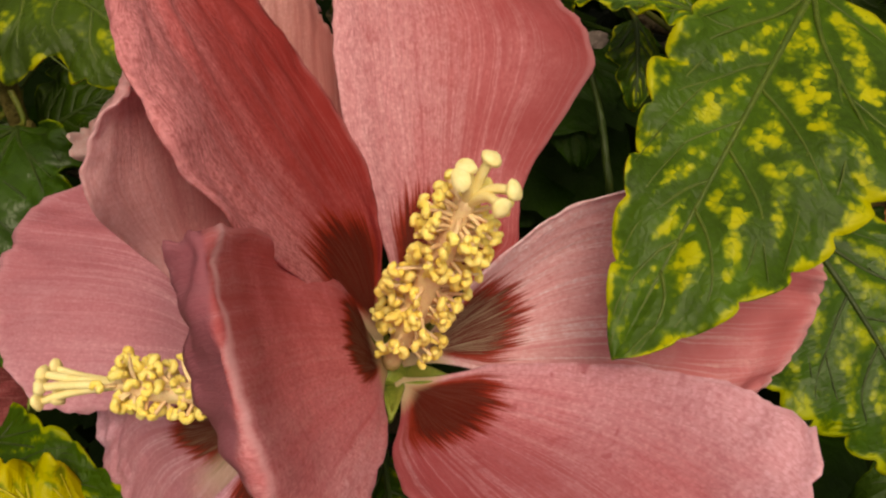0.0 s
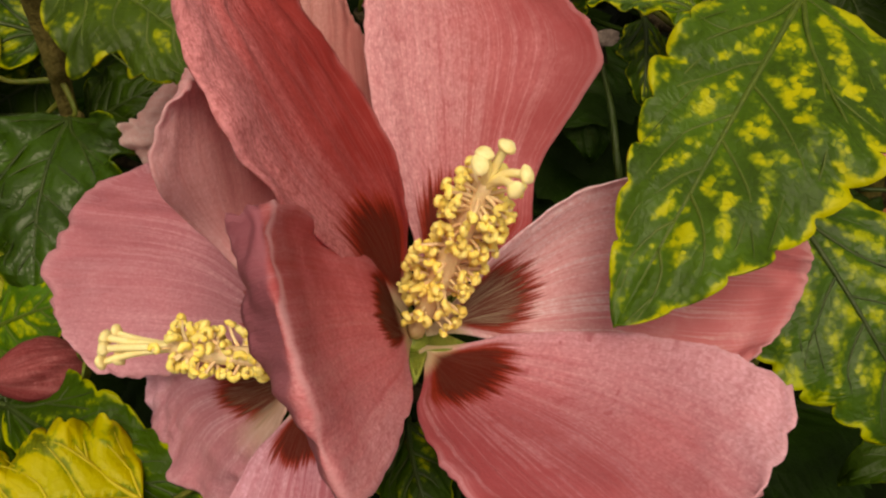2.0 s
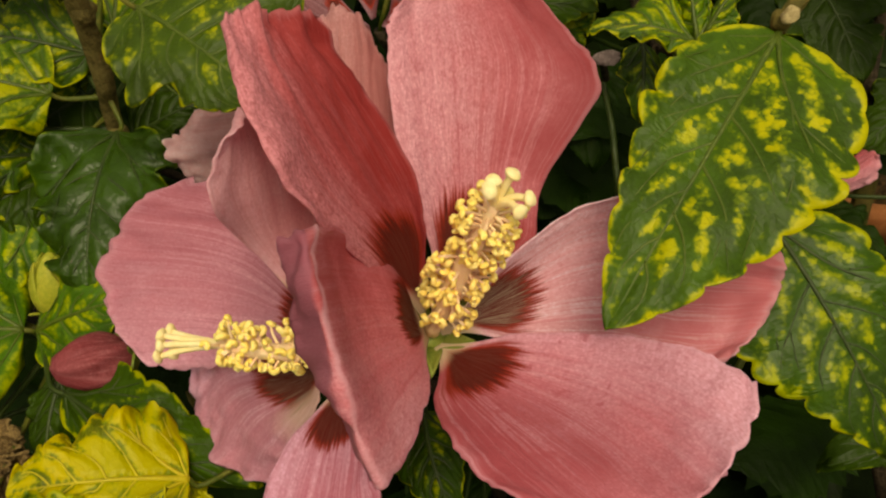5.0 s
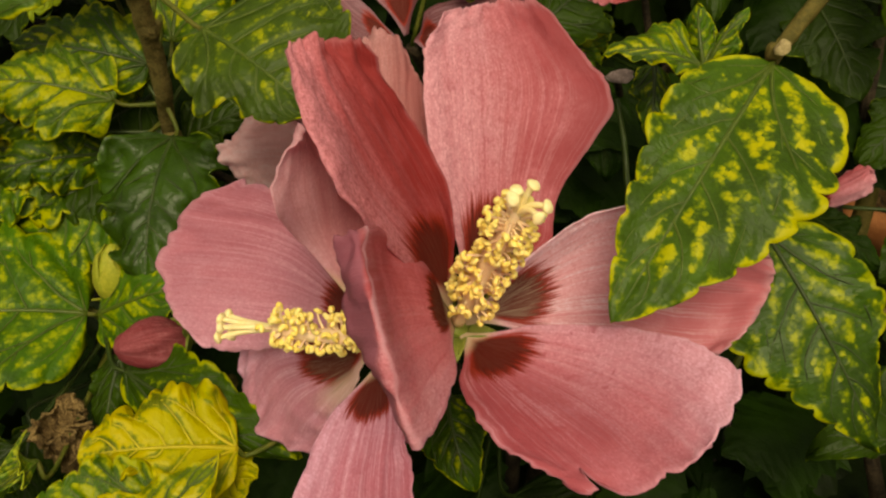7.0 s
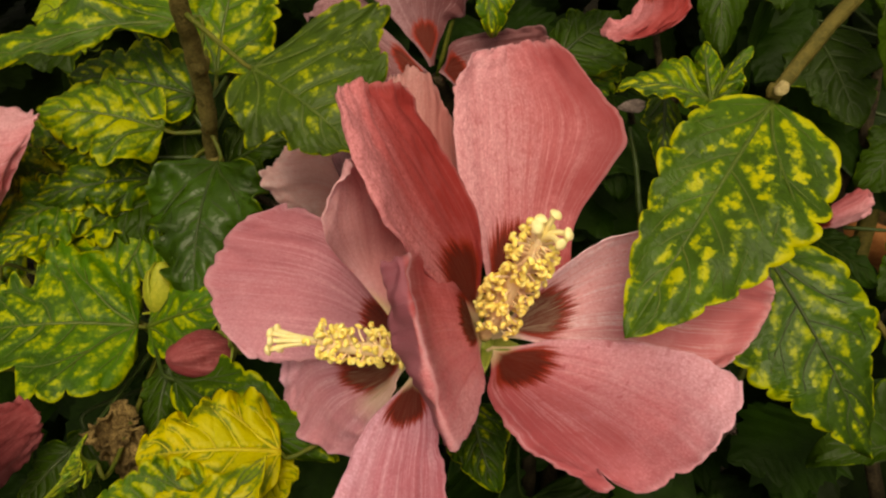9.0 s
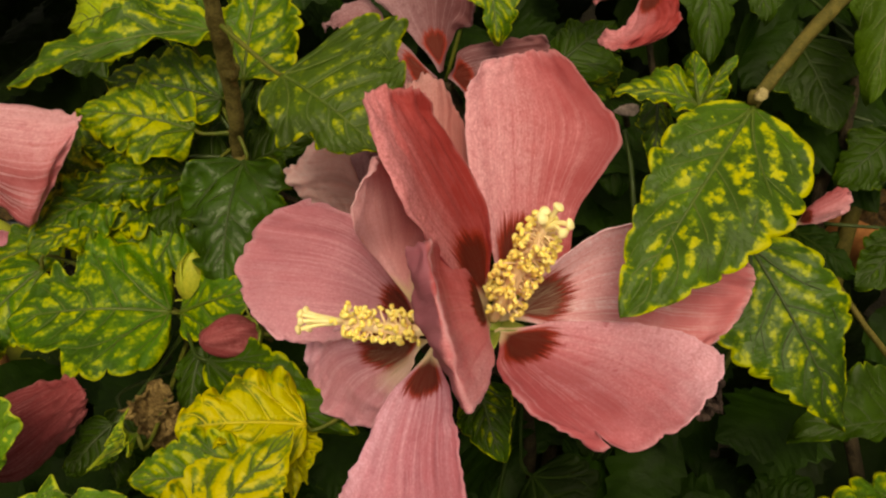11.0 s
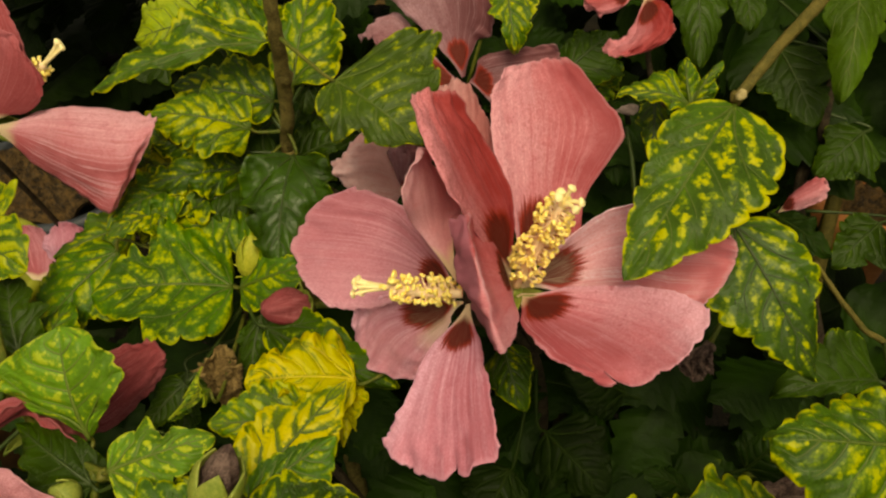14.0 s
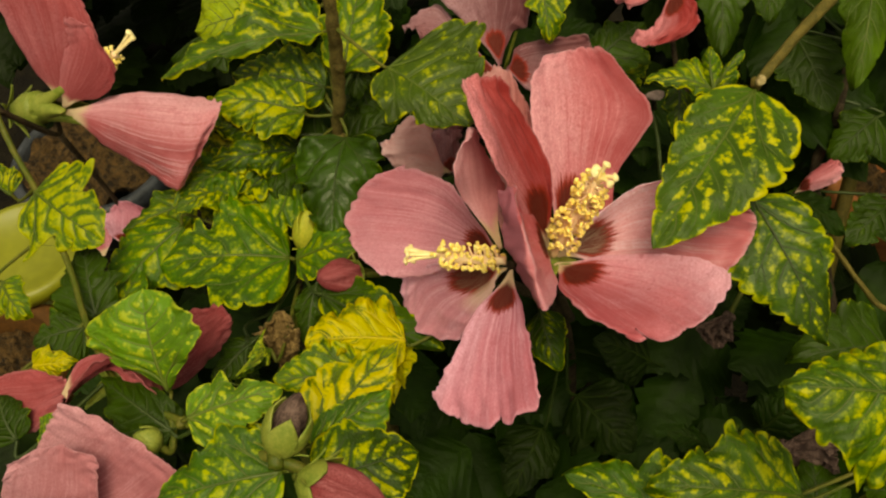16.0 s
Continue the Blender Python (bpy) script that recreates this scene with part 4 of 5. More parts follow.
leaf((-79.9, 92.0, -77.3), (-114.5, 90.0, -87.3), (-98.9, 96.0, -69.1), (-94.9, 86.0, -91.1), LEAF_MOTTLED, "green and yellow toothed leaf low on the stem", 3.0, 2.0, 0.25, 7, 0.12)
leaf((-72.1, 100.0, -82.9), (-44.8, 112.0, -74.6), (-60.4, 114.0, -65.9), (-50.9, 100.0, -92.8), LEAF_DARK, "shaded dark green leaf with a thin yellow margin", 4.0, 3.0, 0.15, 7, 0.08)
leaf((-85.5, 100.0, -69.2), (-95.9, 98.0, -78.9), (-95.5, 101.0, -70.0), (-86.2, 98.0, -80.0), LEAF_GOLD, "narrow yellow-green leaf below the bud", 2.0, 2.0, 0.1, 5, 0.08)
leaf((-60.8, 150.0, -55.4), (-49.4, 140.0, -52.0), (-56.0, 146.0, -43.8), (-54.5, 140.0, -63.2), LEAF_YELLOW, "small yellow leaf edge behind a petal", 2.0, 2.0, 0.2, 6, 0.1)
leaf((-9.6, 152.0, -34.7), (-3.1, 142.0, -52.8), (-14.1, 150.0, -47.1), (0.7, 146.0, -44.2), LEAF_OLIVE, "dark green leaf in the shade under the flower", 4.0, 3.0, 0.1, 7, 0.05)

# leaves round the woody stem
leaf((-89.8, 168.0, 59.2), (-143.8, 158.0, 40.0), (-117.9, 166.0, 61.5), (-118.2, 160.0, 46.5), LEAF_GOLD, "long drooping yellow-green leaf seen edge on", 6.0, 3.0, 0.2, 9, 0.1, wavy=2.2)
leaf((-96.7, 190.0, 73.3), (-125.2, 190.0, 68.9), (-113.8, 194.0, 87.3), (-112.0, 186.0, 59.0), LEAF_MOTTLED, "yellow-mottled leaf high on the stem", 3.0, 2.0, 0.2, 7, 0.1, wavy=2.2)
leaf((-83.3, 178.0, 47.2), (-77.8, 184.0, 85.1), (-90.2, 182.0, 66.0), (-64.5, 180.0, 67.9), LEAF_GOLD, "upright yellow and green leaf behind the stem", 3.0, -3.0, 0.2, 8, 0.1, wavy=2.2)
leaf((-90.6, 182.0, 42.2), (-124.3, 176.0, 45.7), (-110.6, 182.0, 56.3), (-107.8, 176.0, 34.5), LEAF_DARK, "toothed dark green leaf with yellow tips", 3.0, 2.0, 0.2, 9, 0.13, wavy=2.2)
leaf((-96.8, 176.0, 31.8), (-129.5, 170.0, 35.4), (-114.4, 178.0, 46.4), (-108.2, 168.0, 22.1), LEAF_LIME, "golden yellow leaf with green veins", 3.0, 3.0, 0.3, 8, 0.12, wavy=2.6)
leaf((-101.8, 188.0, 22.3), (-145.2, 176.0, 1.8), (-136.8, 184.0, 33.8), (-116.3, 178.0, -0.7), LEAF_DARK, "crinkled dark mottled leaf in a tuft of foliage", 4.0, 3.0, 0.25, 9, 0.1, wavy=2.8)
leaf((-109.1, 182.0, 16.1), (-140.7, 166.0, -3.9), (-129.2, 176.0, 18.6), (-120.7, 170.0, 2.5), LEAF_GOLD, "narrow folded leaf with bright yellow edge", 2.0, 6.0, 0.2, 8, 0.1, wavy=2.2)
leaf((-96.9, 196.0, 34.7), (-116.3, 192.0, 16.6), (-115.1, 198.0, 34.4), (-92.6, 190.0, 13.4), LEAF_GREEN, "dark green leaf deep in the foliage", 3.0, 3.0, 0.2, 7, 0.1, wavy=2.2)
leaf((-91.4, 184.0, 24.1), (-96.0, 178.0, 5.4), (-99.9, 182.0, 18.2), (-89.9, 180.0, 12.9), LEAF_LIGHT, "small olive leaf behind a darker one", 2.0, 3.0, 0.1, 5, 0.06, wavy=2.2)
leaf((-77.6, 184.0, 53.9), (-79.4, 178.0, 38.3), (-84.3, 182.0, 47.0), (-73.6, 180.0, 44.2), LEAF_GREEN, "tiny green leaf at the stem node", 1.0, 2.0, 0.1, 5, 0.08, wavy=2.2)
leaf((-83.9, 192.0, 23.3), (-64.2, 186.0, 32.5), (-78.7, 192.0, 36.6), (-69.8, 188.0, 23.3), LEAF_GREEN, "dark green leaf behind the stem end", 2.0, 2.0, 0.15, 6, 0.1, wavy=2.2)
leaf((-126.9, 200.0, 69.4), (-158.7, 205.0, 55.9), (-141.7, 208.0, 58.9), (-146.0, 200.0, 45.5), LEAF_GREEN, "plain green leaf in shadow", 3.0, 2.0, 0.1, 6, 0.08, wavy=2.2)
leaf((-119.4, 200.0, 74.5), (-147.5, 200.0, 66.3), (-137.0, 204.0, 88.7), (-129.5, 198.0, 58.4), LEAF_PALE, "pale lime leaf seen from below", 2.0, 2.0, 0.3, 7, 0.14, wavy=2.2)
leaf((-141.0, 176.0, -10.7), (-168.0, 170.0, -43.6), (-160.5, 178.0, -13.3), (-144.6, 170.0, -35.5), LEAF_MOTTLED, "mottled leaf folded along its midrib", 3.0, 4.0, 0.2, 8, 0.1, wavy=2.2)
leaf((-141.9, 190.0, -1.5), (-166.4, 182.0, -13.6), (-156.5, 188.0, -0.1), (-152.9, 182.0, -16.7), LEAF_GOLD, "small yellow-edged leaf over a pink petal", 2.0, 3.0, 0.2, 7, 0.1, wavy=2.2)
leaf((-114.1, 172.0, -50.3), (-112.7, 168.0, -72.3), (-117.9, 170.0, -62.5), (-107.3, 170.0, -60.2), LEAF_GREEN, "narrow green leaf standing in shade", 2.0, 3.0, 0.2, 6, 0.12, wavy=2.2)
leaf((-86.9, 160.0, -29.8), (-87.9, 155.0, -51.9), (-94.0, 158.0, -40.8), (-82.7, 156.0, -40.1), LEAF_GREEN, "dark green leaf below a pink bud", 2.0, 3.0, 0.2, 6, 0.1, wavy=2.2)
leaf((-96.8, 140.0, -50.5), (-99.2, 136.0, -46.5), (-102.9, 136.0, -57.6), (-93.6, 136.0, -57.2), LEAF_LIGHT, "small green leaf beside a withered flower", 1.0, 2.0, 0.2, 5, 0.12, wavy=2.2)
leaf((-107.2, 150.0, -50.3), (-117.2, 146.0, -63.5), (-116.9, 150.0, -52.6), (-107.6, 146.0, -63.1), LEAF_GREEN, "small shaded green leaf", 2.0, 2.0, 0.2, 6, 0.12, wavy=2.2)
leaf((-105.5, 196.0, 27.9), (-129.3, 186.0, 32.5), (-118.2, 192.0, 40.1), (-118.6, 188.0, 20.2), LEAF_GREEN, "crinkled dark green leaf packed into the tuft", 3.0, 4.0, 0.3, 8, 0.14, wavy=3.0)
leaf((-101.0, 198.0, 12.9), (-123.6, 190.0, 20.2), (-114.4, 196.0, 26.6), (-114.3, 190.0, 7.6), LEAF_GREEN, "crumpled dark green leaf inside the tuft", 3.0, 4.0, 0.3, 8, 0.14, wavy=3.0)
leaf((-115.2, 192.0, 16.4), (-138.5, 180.0, 10.4), (-129.7, 188.0, 23.1), (-127.1, 182.0, 4.5), LEAF_OLIVE, "rumpled dark mottled leaf beside a pink petal", 3.0, 4.0, 0.3, 8, 0.14, wavy=3.0)
leaf((-97.9, 200.0, 39.7), (-121.9, 196.0, 49.4), (-107.4, 200.0, 54.9), (-114.7, 196.0, 36.5), LEAF_DARK, "small crinkled dark leaf behind the golden one", 3.0, 4.0, 0.3, 8, 0.14, wavy=3.0)
leaf((-125.6, 192.0, -1.4), (-145.2, 184.0, 4.1), (-136.4, 190.0, 9.0), (-139.0, 186.0, -6.3), LEAF_GOLD, "small twisted yellow leaf above a petal", 2.0, 4.0, 0.3, 7, 0.14, wavy=3.0)
leaf((-95.9, 196.0, 6.4), (-111.2, 188.0, -3.2), (-108.8, 194.0, 8.0), (-98.0, 188.0, -7.0), LEAF_GREEN, "shaded leaf behind the dark hanging leaf", 2.0, 3.0, 0.2, 7, 0.1, wavy=2.0)
leaf((-80.3, 200.0, 46.7), (-74.6, 196.0, 28.8), (-84.1, 198.0, 37.5), (-68.7, 198.0, 37.9), LEAF_GREEN, "dark leaf behind the leaf node", 2.0, 3.0, 0.2, 7, 0.1, wavy=2.0)

for base, tip, left, right, mat, words in (
        ((-94.4, 186.0, 37.9), (-120.6, 180.0, 47.0), (-108.2, 184.0, 51.9), (-108.4, 180.0, 34.7), LEAF_MOTTLED, "toothed green and yellow leaf in the tuft"),
        ((-101.1, 184.0, 18.9), (-130.3, 170.0, 11.2), (-119.1, 178.0, 23.6), (-113.4, 174.0, 8.2), LEAF_DARK, "crinkled dark green leaf with yellow rim in the tuft"),
        ((-106.7, 182.0, 25.3), (-128.7, 172.0, 25.5), (-119.4, 178.0, 32.3), (-117.6, 174.0, 17.5), LEAF_OLIVE, "rumpled olive leaf with yellow rim in the tuft"),
        ((-119.4, 180.0, 12.2), (-138.8, 166.0, 0.4), (-134.9, 174.0, 13.2), (-123.3, 170.0, 1.1), LEAF_MOTTLED, "rumpled yellow-green leaf beside a pink petal"),
        ((-123.7, 176.0, 4.1), (-139.7, 164.0, -6.1), (-134.9, 170.0, 5.4), (-126.2, 168.0, -4.7), LEAF_GOLD, "small yellow leaf with toothed edge in the tuft"),
        ((-95.3, 186.0, 66.4), (-127.5, 186.0, 71.6), (-112.4, 188.0, 80.4), (-110.5, 184.0, 61.7), LEAF_MOTTLED, "mottled lime leaf near the top of the stem"),
        ((-89.2, 186.0, 60.6), (-78.9, 190.0, 85.5), (-88.2, 188.0, 76.8), (-71.6, 186.0, 68.8), LEAF_GOLD, "yellow leaf with dark green veins beside the stem"),
        ((-99.5, 186.0, 13.2), (-117.7, 176.0, 1.4), (-112.2, 182.0, 12.5), (-100.8, 178.0, 1.1), LEAF_GREEN, "shaded green leaf with a wavy rim in the tuft")):
    leaf(base, tip, left, right, mat, words, 3.0, 4.0, 0.3, 8, 0.15, wavy=3.2)

# leaves on the slender stem by the pots
leaf((-189.3, 160.0, -0.8), (-158.6, 150.0, -17.7), (-166.2, 156.0, 5.7), (-185.9, 154.0, -18.7), LEAF_LIME, "lobed yellow leaf with green veins on a slender stem", 3.0, 2.0, 0.5, 5, 0.16)
leaf((-197.8, 156.0, -33.1), (-185.9, 150.0, -44.1), (-188.9, 153.0, -32.6), (-196.1, 152.0, -46.6), LEAF_LIME, "yellow leaf at the end of a side shoot", 2.0, 2.0, 0.2, 6, 0.12)
leaf((-158.0, 136.0, -45.4), (-172.9, 132.0, -51.2), (-169.6, 136.0, -42.2), (-158.5, 130.0, -56.7), LEAF_GREEN, "dull green leaf beside the stem", 2.0, 2.0, 0.3, 6, 0.1)
leaf((-160.8, 150.0, -43.0), (-170.4, 160.0, -18.2), (-179.3, 156.0, -32.4), (-157.0, 156.0, -27.5), LEAF_GREEN, "dark green three-pointed leaf behind the stem", 2.0, 2.0, 0.3, 6, 0.1)
leaf((-156.6, 150.0, -50.6), (-151.6, 165.0, -27.6), (-161.6, 160.0, -33.8), (-144.9, 156.0, -42.8), LEAF_MOTTLED, "green leaf with yellow veins between stems", 2.0, 3.0, 0.2, 6, 0.1)
leaf((-202.5, 168.0, -1.8), (-211.2, 164.0, 6.9), (-206.9, 168.0, 1.1), (-201.7, 166.0, 7.3), LEAF_GOLD, "yellow leaf tip by the stem", 1.0, 2.0, 0.2, 6, 0.1)
leaf((-171.6, 130.0, -58.2), (-156.6, 126.0, -55.2), (-164.2, 128.0, -51.3), (-162.0, 126.0, -60.4), LEAF_YELLOW, "small bright yellow leaf", 1.0, 2.0, 0.2, 5, 0.1)
leaf((-148.7, 108.0, -77.6), (-159.7, 112.0, -70.5), (-157.5, 110.0, -80.2), (-148.2, 110.0, -69.6), LEAF_LIGHT, "light green leaf between fallen petals", 2.0, 2.0, 0.2, 6, 0.1)
leaf((-171.0, 120.0, -79.7), (-179.2, 124.0, -66.7), (-185.1, 122.0, -77.3), (-167.6, 120.0, -72.5), LEAF_GREEN, "shaded green leaf under a flower", 2.0, 2.0, 0.2, 6, 0.1)

# leaves on the other side
leaf((46.0, 164.0, 41.5), (23.5, 164.0, 43.9), (35.5, 168.0, 52.8), (33.6, 160.0, 41.4), LEAF_GOLD, "small striped yellow-green leaf folded at its midrib", 3.0, 3.0, 0.1, 8, 0.08)
leaf((46.7, 164.0, 41.2), (45.2, 166.0, 56.6), (41.4, 168.0, 50.4), (50.0, 164.0, 49.9), LEAF_MOTTLED, "small light green leaf on a thin shoot", 2.0, 3.0, 0.2, 6, 0.12)
leaf((47.2, 165.0, 41.4), (55.8, 162.0, 55.0), (49.3, 166.0, 50.3), (55.7, 162.0, 48.1), LEAF_MOTTLED, "small yellow-tipped leaf on a thin shoot", 2.0, 3.0, 0.2, 6, 0.12)
leaf((38.6, 184.0, 46.1), (37.3, 178.0, 27.6), (33.5, 182.0, 38.5), (43.8, 182.0, 37.1), LEAF_DARK, "dark mottled leaf partly behind a larger one", 2.0, 3.0, 0.2, 6, 0.1)
leaf((28.2, 215.0, 50.7), (30.0, 205.0, 18.4), (18.5, 210.0, 32.0), (41.7, 210.0, 34.7), LEAF_HALF_SHADE, "dark green leaf hanging behind the petals", 3.0, 3.0, 0.2, 7, 0.1)
leaf((-13.0, 190.0, 88.1), (-8.8, 186.0, 62.4), (-17.2, 188.0, 78.3), (-1.7, 188.0, 78.6), LEAF_GOLD, "small lime and green leaf hanging over a faded flower", 2.0, 3.0, 0.3, 6, 0.16)
leaf((11.6, 210.0, 61.2), (29.3, 215.0, 76.6), (15.4, 214.0, 76.0), (27.1, 208.0, 57.4), LEAF_GREEN, "shaded green leaf behind the upper petal", 2.0, 3.0, 0.2, 7, 0.12)
leaf((16.8, 220.0, 53.2), (31.6, 215.0, 64.7), (18.3, 220.0, 65.4), (30.1, 215.0, 52.8), LEAF_MOTTLED, "shaded mottled leaf behind the upper petal", 2.0, 3.0, 0.2, 7, 0.12)
leaf((53.6, 196.0, 94.9), (53.6, 186.0, 57.6), (45.2, 192.0, 78.8), (63.2, 192.0, 79.2), LEAF_GREEN, "dark olive leaf hanging from above", 3.0, 3.0, 0.15, 7, 0.08)
leaf((73.3, 215.0, 99.3), (75.2, 205.0, 75.2), (65.7, 210.0, 87.9), (83.8, 210.0, 86.3), LEAF_GREEN, "green leaf overhead behind the twig", 3.0, 3.0, 0.2, 7, 0.1)
leaf((90.9, 225.0, 74.3), (102.3, 215.0, 43.0), (84.1, 220.0, 55.0), (109.2, 220.0, 63.7), LEAF_GREEN, "plain mid-green leaf in half shade", 3.0, 3.0, 0.3, 7, 0.1)
leaf((111.4, 200.0, 97.3), (103.1, 192.0, 48.3), (97.8, 198.0, 74.1), (117.8, 196.0, 72.3), LEAF_PLAIN, "long plain green leaf hanging down", 5.0, 3.0, 0.15, 7, 0.08)
leaf((125.6, 230.0, 43.5), (106.5, 225.0, 26.2), (111.7, 230.0, 43.1), (122.3, 225.0, 22.7), LEAF_GREEN, "mid-green leaf in half shade", 3.0, 3.0, 0.3, 7, 0.1)
leaf((108.0, 243.0, 12.2), (92.7, 228.0, -6.8), (90.1, 234.0, 5.5), (106.6, 234.0, -0.2), LEAF_GREEN, "dark green leaf behind a petal tip", 3.0, 3.0, 0.2, 7, 0.1)
leaf((93.2, 225.0, 9.5), (109.7, 215.0, -3.8), (100.0, 222.0, 11.7), (98.6, 216.0, -6.2), LEAF_HALF_SHADE, "broad dark green leaf in shade", 3.0, 3.0, 0.3, 7, 0.1)
leaf((132.8, 230.0, 9.0), (112.5, 222.0, -7.8), (118.1, 228.0, 8.5), (128.1, 222.0, -9.2), LEAF_GREEN, "dark green leaf by an orange pot", 3.0, 3.0, 0.3, 7, 0.1)
leaf((117.7, 190.0, -46.2), (79.8, 176.0, -49.9), (101.5, 186.0, -30.2), (97.5, 178.0, -50.3), LEAF_GREEN, "large dull green leaf lying behind another", 4.0, 4.0, 0.2, 8, 0.08)
leaf((86.4, 81.9, -47.6), (47.4, 71.3, -44.4), (67.5, 81.9, -35.6), (65.4, 73.1, -66.7), LEAF_GOLD, "green and yellow mottled leaf with wavy teeth", 4.0, 3.0, 0.12, 9, 0.16, wavy=3.0)
leaf((74.5, 142.0, -89.4), (25.4, 132.0, -85.9), (51.1, 142.0, -70.1), (49.8, 132.0, -96.7), LEAF_GOLD, "arched yellow-banded leaf low in the bush", 6.0, 4.0, 0.3, 9, 0.16, wavy=3.0)
leaf((43.3, 150.0, -102.7), (0.3, 146.0, -87.4), (22.4, 150.0, -79.7), (18.6, 142.0, -101.7), LEAF_MOTTLED, "mottled leaf low in the bush", 4.0, 4.0, 0.2, 8, 0.1)
leaf((52.3, 170.0, -82.7), (35.8, 166.0, -74.9), (42.6, 172.0, -73.8), (45.9, 166.0, -88.0), LEAF_HALF_SHADE, "small dark green leaf low in the bush", 2.0, 2.0, 0.2, 6, 0.1)
leaf((82.8, 150.0, -100.3), (81.5, 160.0, -78.9), (75.2, 156.0, -89.5), (91.5, 156.0, -86.7), LEAF_GREEN, "pale dull green leaf under the mottled one", 3.0, 3.0, 0.2, 7, 0.08)
leaf((104.7, 140.0, -87.1), (96.0, 150.0, -75.8), (95.0, 146.0, -87.5), (105.0, 146.0, -78.0), LEAF_GREEN, "upright dark green leaf at the bush's foot", 3.0, 3.0, 0.2, 7, 0.08)
leaf((72.0, 180.0, -75.9), (82.7, 172.0, -61.9), (72.8, 178.0, -61.4), (87.0, 172.0, -73.5), LEAF_HALF_SHADE, "small deep green leaf in the shade", 2.0, 3.0, 0.2, 7, 0.1)
leaf((7.1, 200.0, -70.3), (27.9, 190.0, -88.7), (9.7, 196.0, -91.0), (27.9, 196.0, -68.6), LEAF_SHADE, "large shaded green leaf under the flowers", 3.0, 3.0, 0.3, 7, 0.08)
leaf((-5.7, 190.0, -82.0), (-17.5, 180.0, -105.3), (-22.3, 186.0, -90.4), (-3.2, 184.0, -99.4), LEAF_SHADE, "shaded green leaf below the petals", 3.0, 3.0, 0.2, 7, 0.08)
leaf((36.7, 215.0, -57.9), (13.2, 205.0, -48.9), (22.4, 212.0, -42.5), (27.2, 208.0, -66.2), LEAF_SHADE, "dark green leaf behind a petal", 3.0, 3.0, 0.2, 7, 0.08)

# ---- buds and withered blooms ----
bud((-92.9, 174.0, -18.4), (-92.0, 164.0, -3.9), 4.8, "plump pale yellow-green bud with narrow bracts", SEPAL_YELLOW, SEPAL_YELLOW, 0.9)
bud((-70.8, 160.0, -25.4), (-84.1, 148.0, -26.7), 5.4, "rolled rose-pink bud lying on a leaf", PETAL_BUD, SEPAL, 0.2, shape=lambda s: max(0.0, math.sin(math.pi * s ** 0.9)) ** 0.5)
bud((-82.2, 94.0, -73.4), (-74.9, 88.0, -54.6), 5.7, "green bud with a withered purple-brown tip", DRY_MAUVE, SEPAL, 0.74, shape=lambda s: max(0.0, math.sin(math.pi * s ** 0.8)) ** 0.7 * 0.8)
bud((-75.5, 92.0, -78.6), (-49.3, 86.0, -84.6), 7.2, "swelling bud with rose petals breaking from a green calyx", PETAL_BUD, SEPAL, 0.36)
bud((-151.2, 128.0, -49.8), (-145.9, 124.0, -44.6), 2.2, "tiny pale pink bud at the stem's bend", PETAL_FADED, SEPAL, 0.3)
bud((-120.4, 108.0, -76.1), (-127.3, 104.0, -72.3), 3.6, "small closed green bud", SEPAL, SEPAL, 0.9)


def withered(base, axis, length, radius, mat, label, seed=1):
    """A spent flower: a small cup with shrunken, crumpled petals that stand out raggedly."""
    th = thing("withered_flower", base, label, "withered flower", "withered flowers")
    rnd = random.Random(seed)
    b, z = V(base), V(axis).normalized()
    x = z.orthogonal().normalized()
    y = z.cross(x)
    part("cup", blob(b - z * 2.0, z, length * 0.4, radius * 0.55, 14, 10, None, 0.1, 0.5, radius * 0.2), mat, th)
    for i in range(7):
        w = i * 0.9 + rnd.uniform(-0.3, 0.3)
        d = (x * math.cos(w) + y * math.sin(w))
        t = z.cross(d)
        n = length * rnd.uniform(0.7, 1.15)
        out = rnd.uniform(0.25, 0.9) * radius
        ribs = [[b + z * (n * v) + d * (radius * 0.3 + out * v) + t * (k * radius * (0.35 + 0.6 * v)) + V([rnd.uniform(-1, 1) for _ in range(3)]) * (radius * 0.28 * v) for k in (-1, 0, 1)] for v in (0.0, 0.35, 0.7, 1.0)]
        part("petal", petal_geo(ribs, 1.6, 0.25, None, 14, 20, i * 2.3 + seed), mat, th, thick=0.3)
    best = min(STEMS, key=lambda q: (q[0] - b).length)
    part("stalk", tube([b + z * 0.4, b.lerp(best[0], 0.5) + V((0, 1, -1)), best[0]], [1.0, 0.9, 1.1], 8, 8), STALK, th)
    return th


withered((-95.9, 160.0, -58.2), V((-97.6, 152.0, -43.6)) - V((-95.9, 160.0, -58.2)), 15.0, 5.0, DRY, "shrivelled papery brown flower")
withered((60.9, 190.0, -36.8), V((52.3, 186.0, -47.1)) - V((60.9, 190.0, -36.8)), 10.0, 4.5, DRY_MAUVE, "shrivelled grey-mauve flower in the shade")
withered((73.8, 165.0, -80.4), V((90.6, 160.0, -76.5)) - V((73.8, 165.0, -80.4)), 17.0, 6.5, DRY_MAUVE, "collapsed grey-purple flower low in the bush")

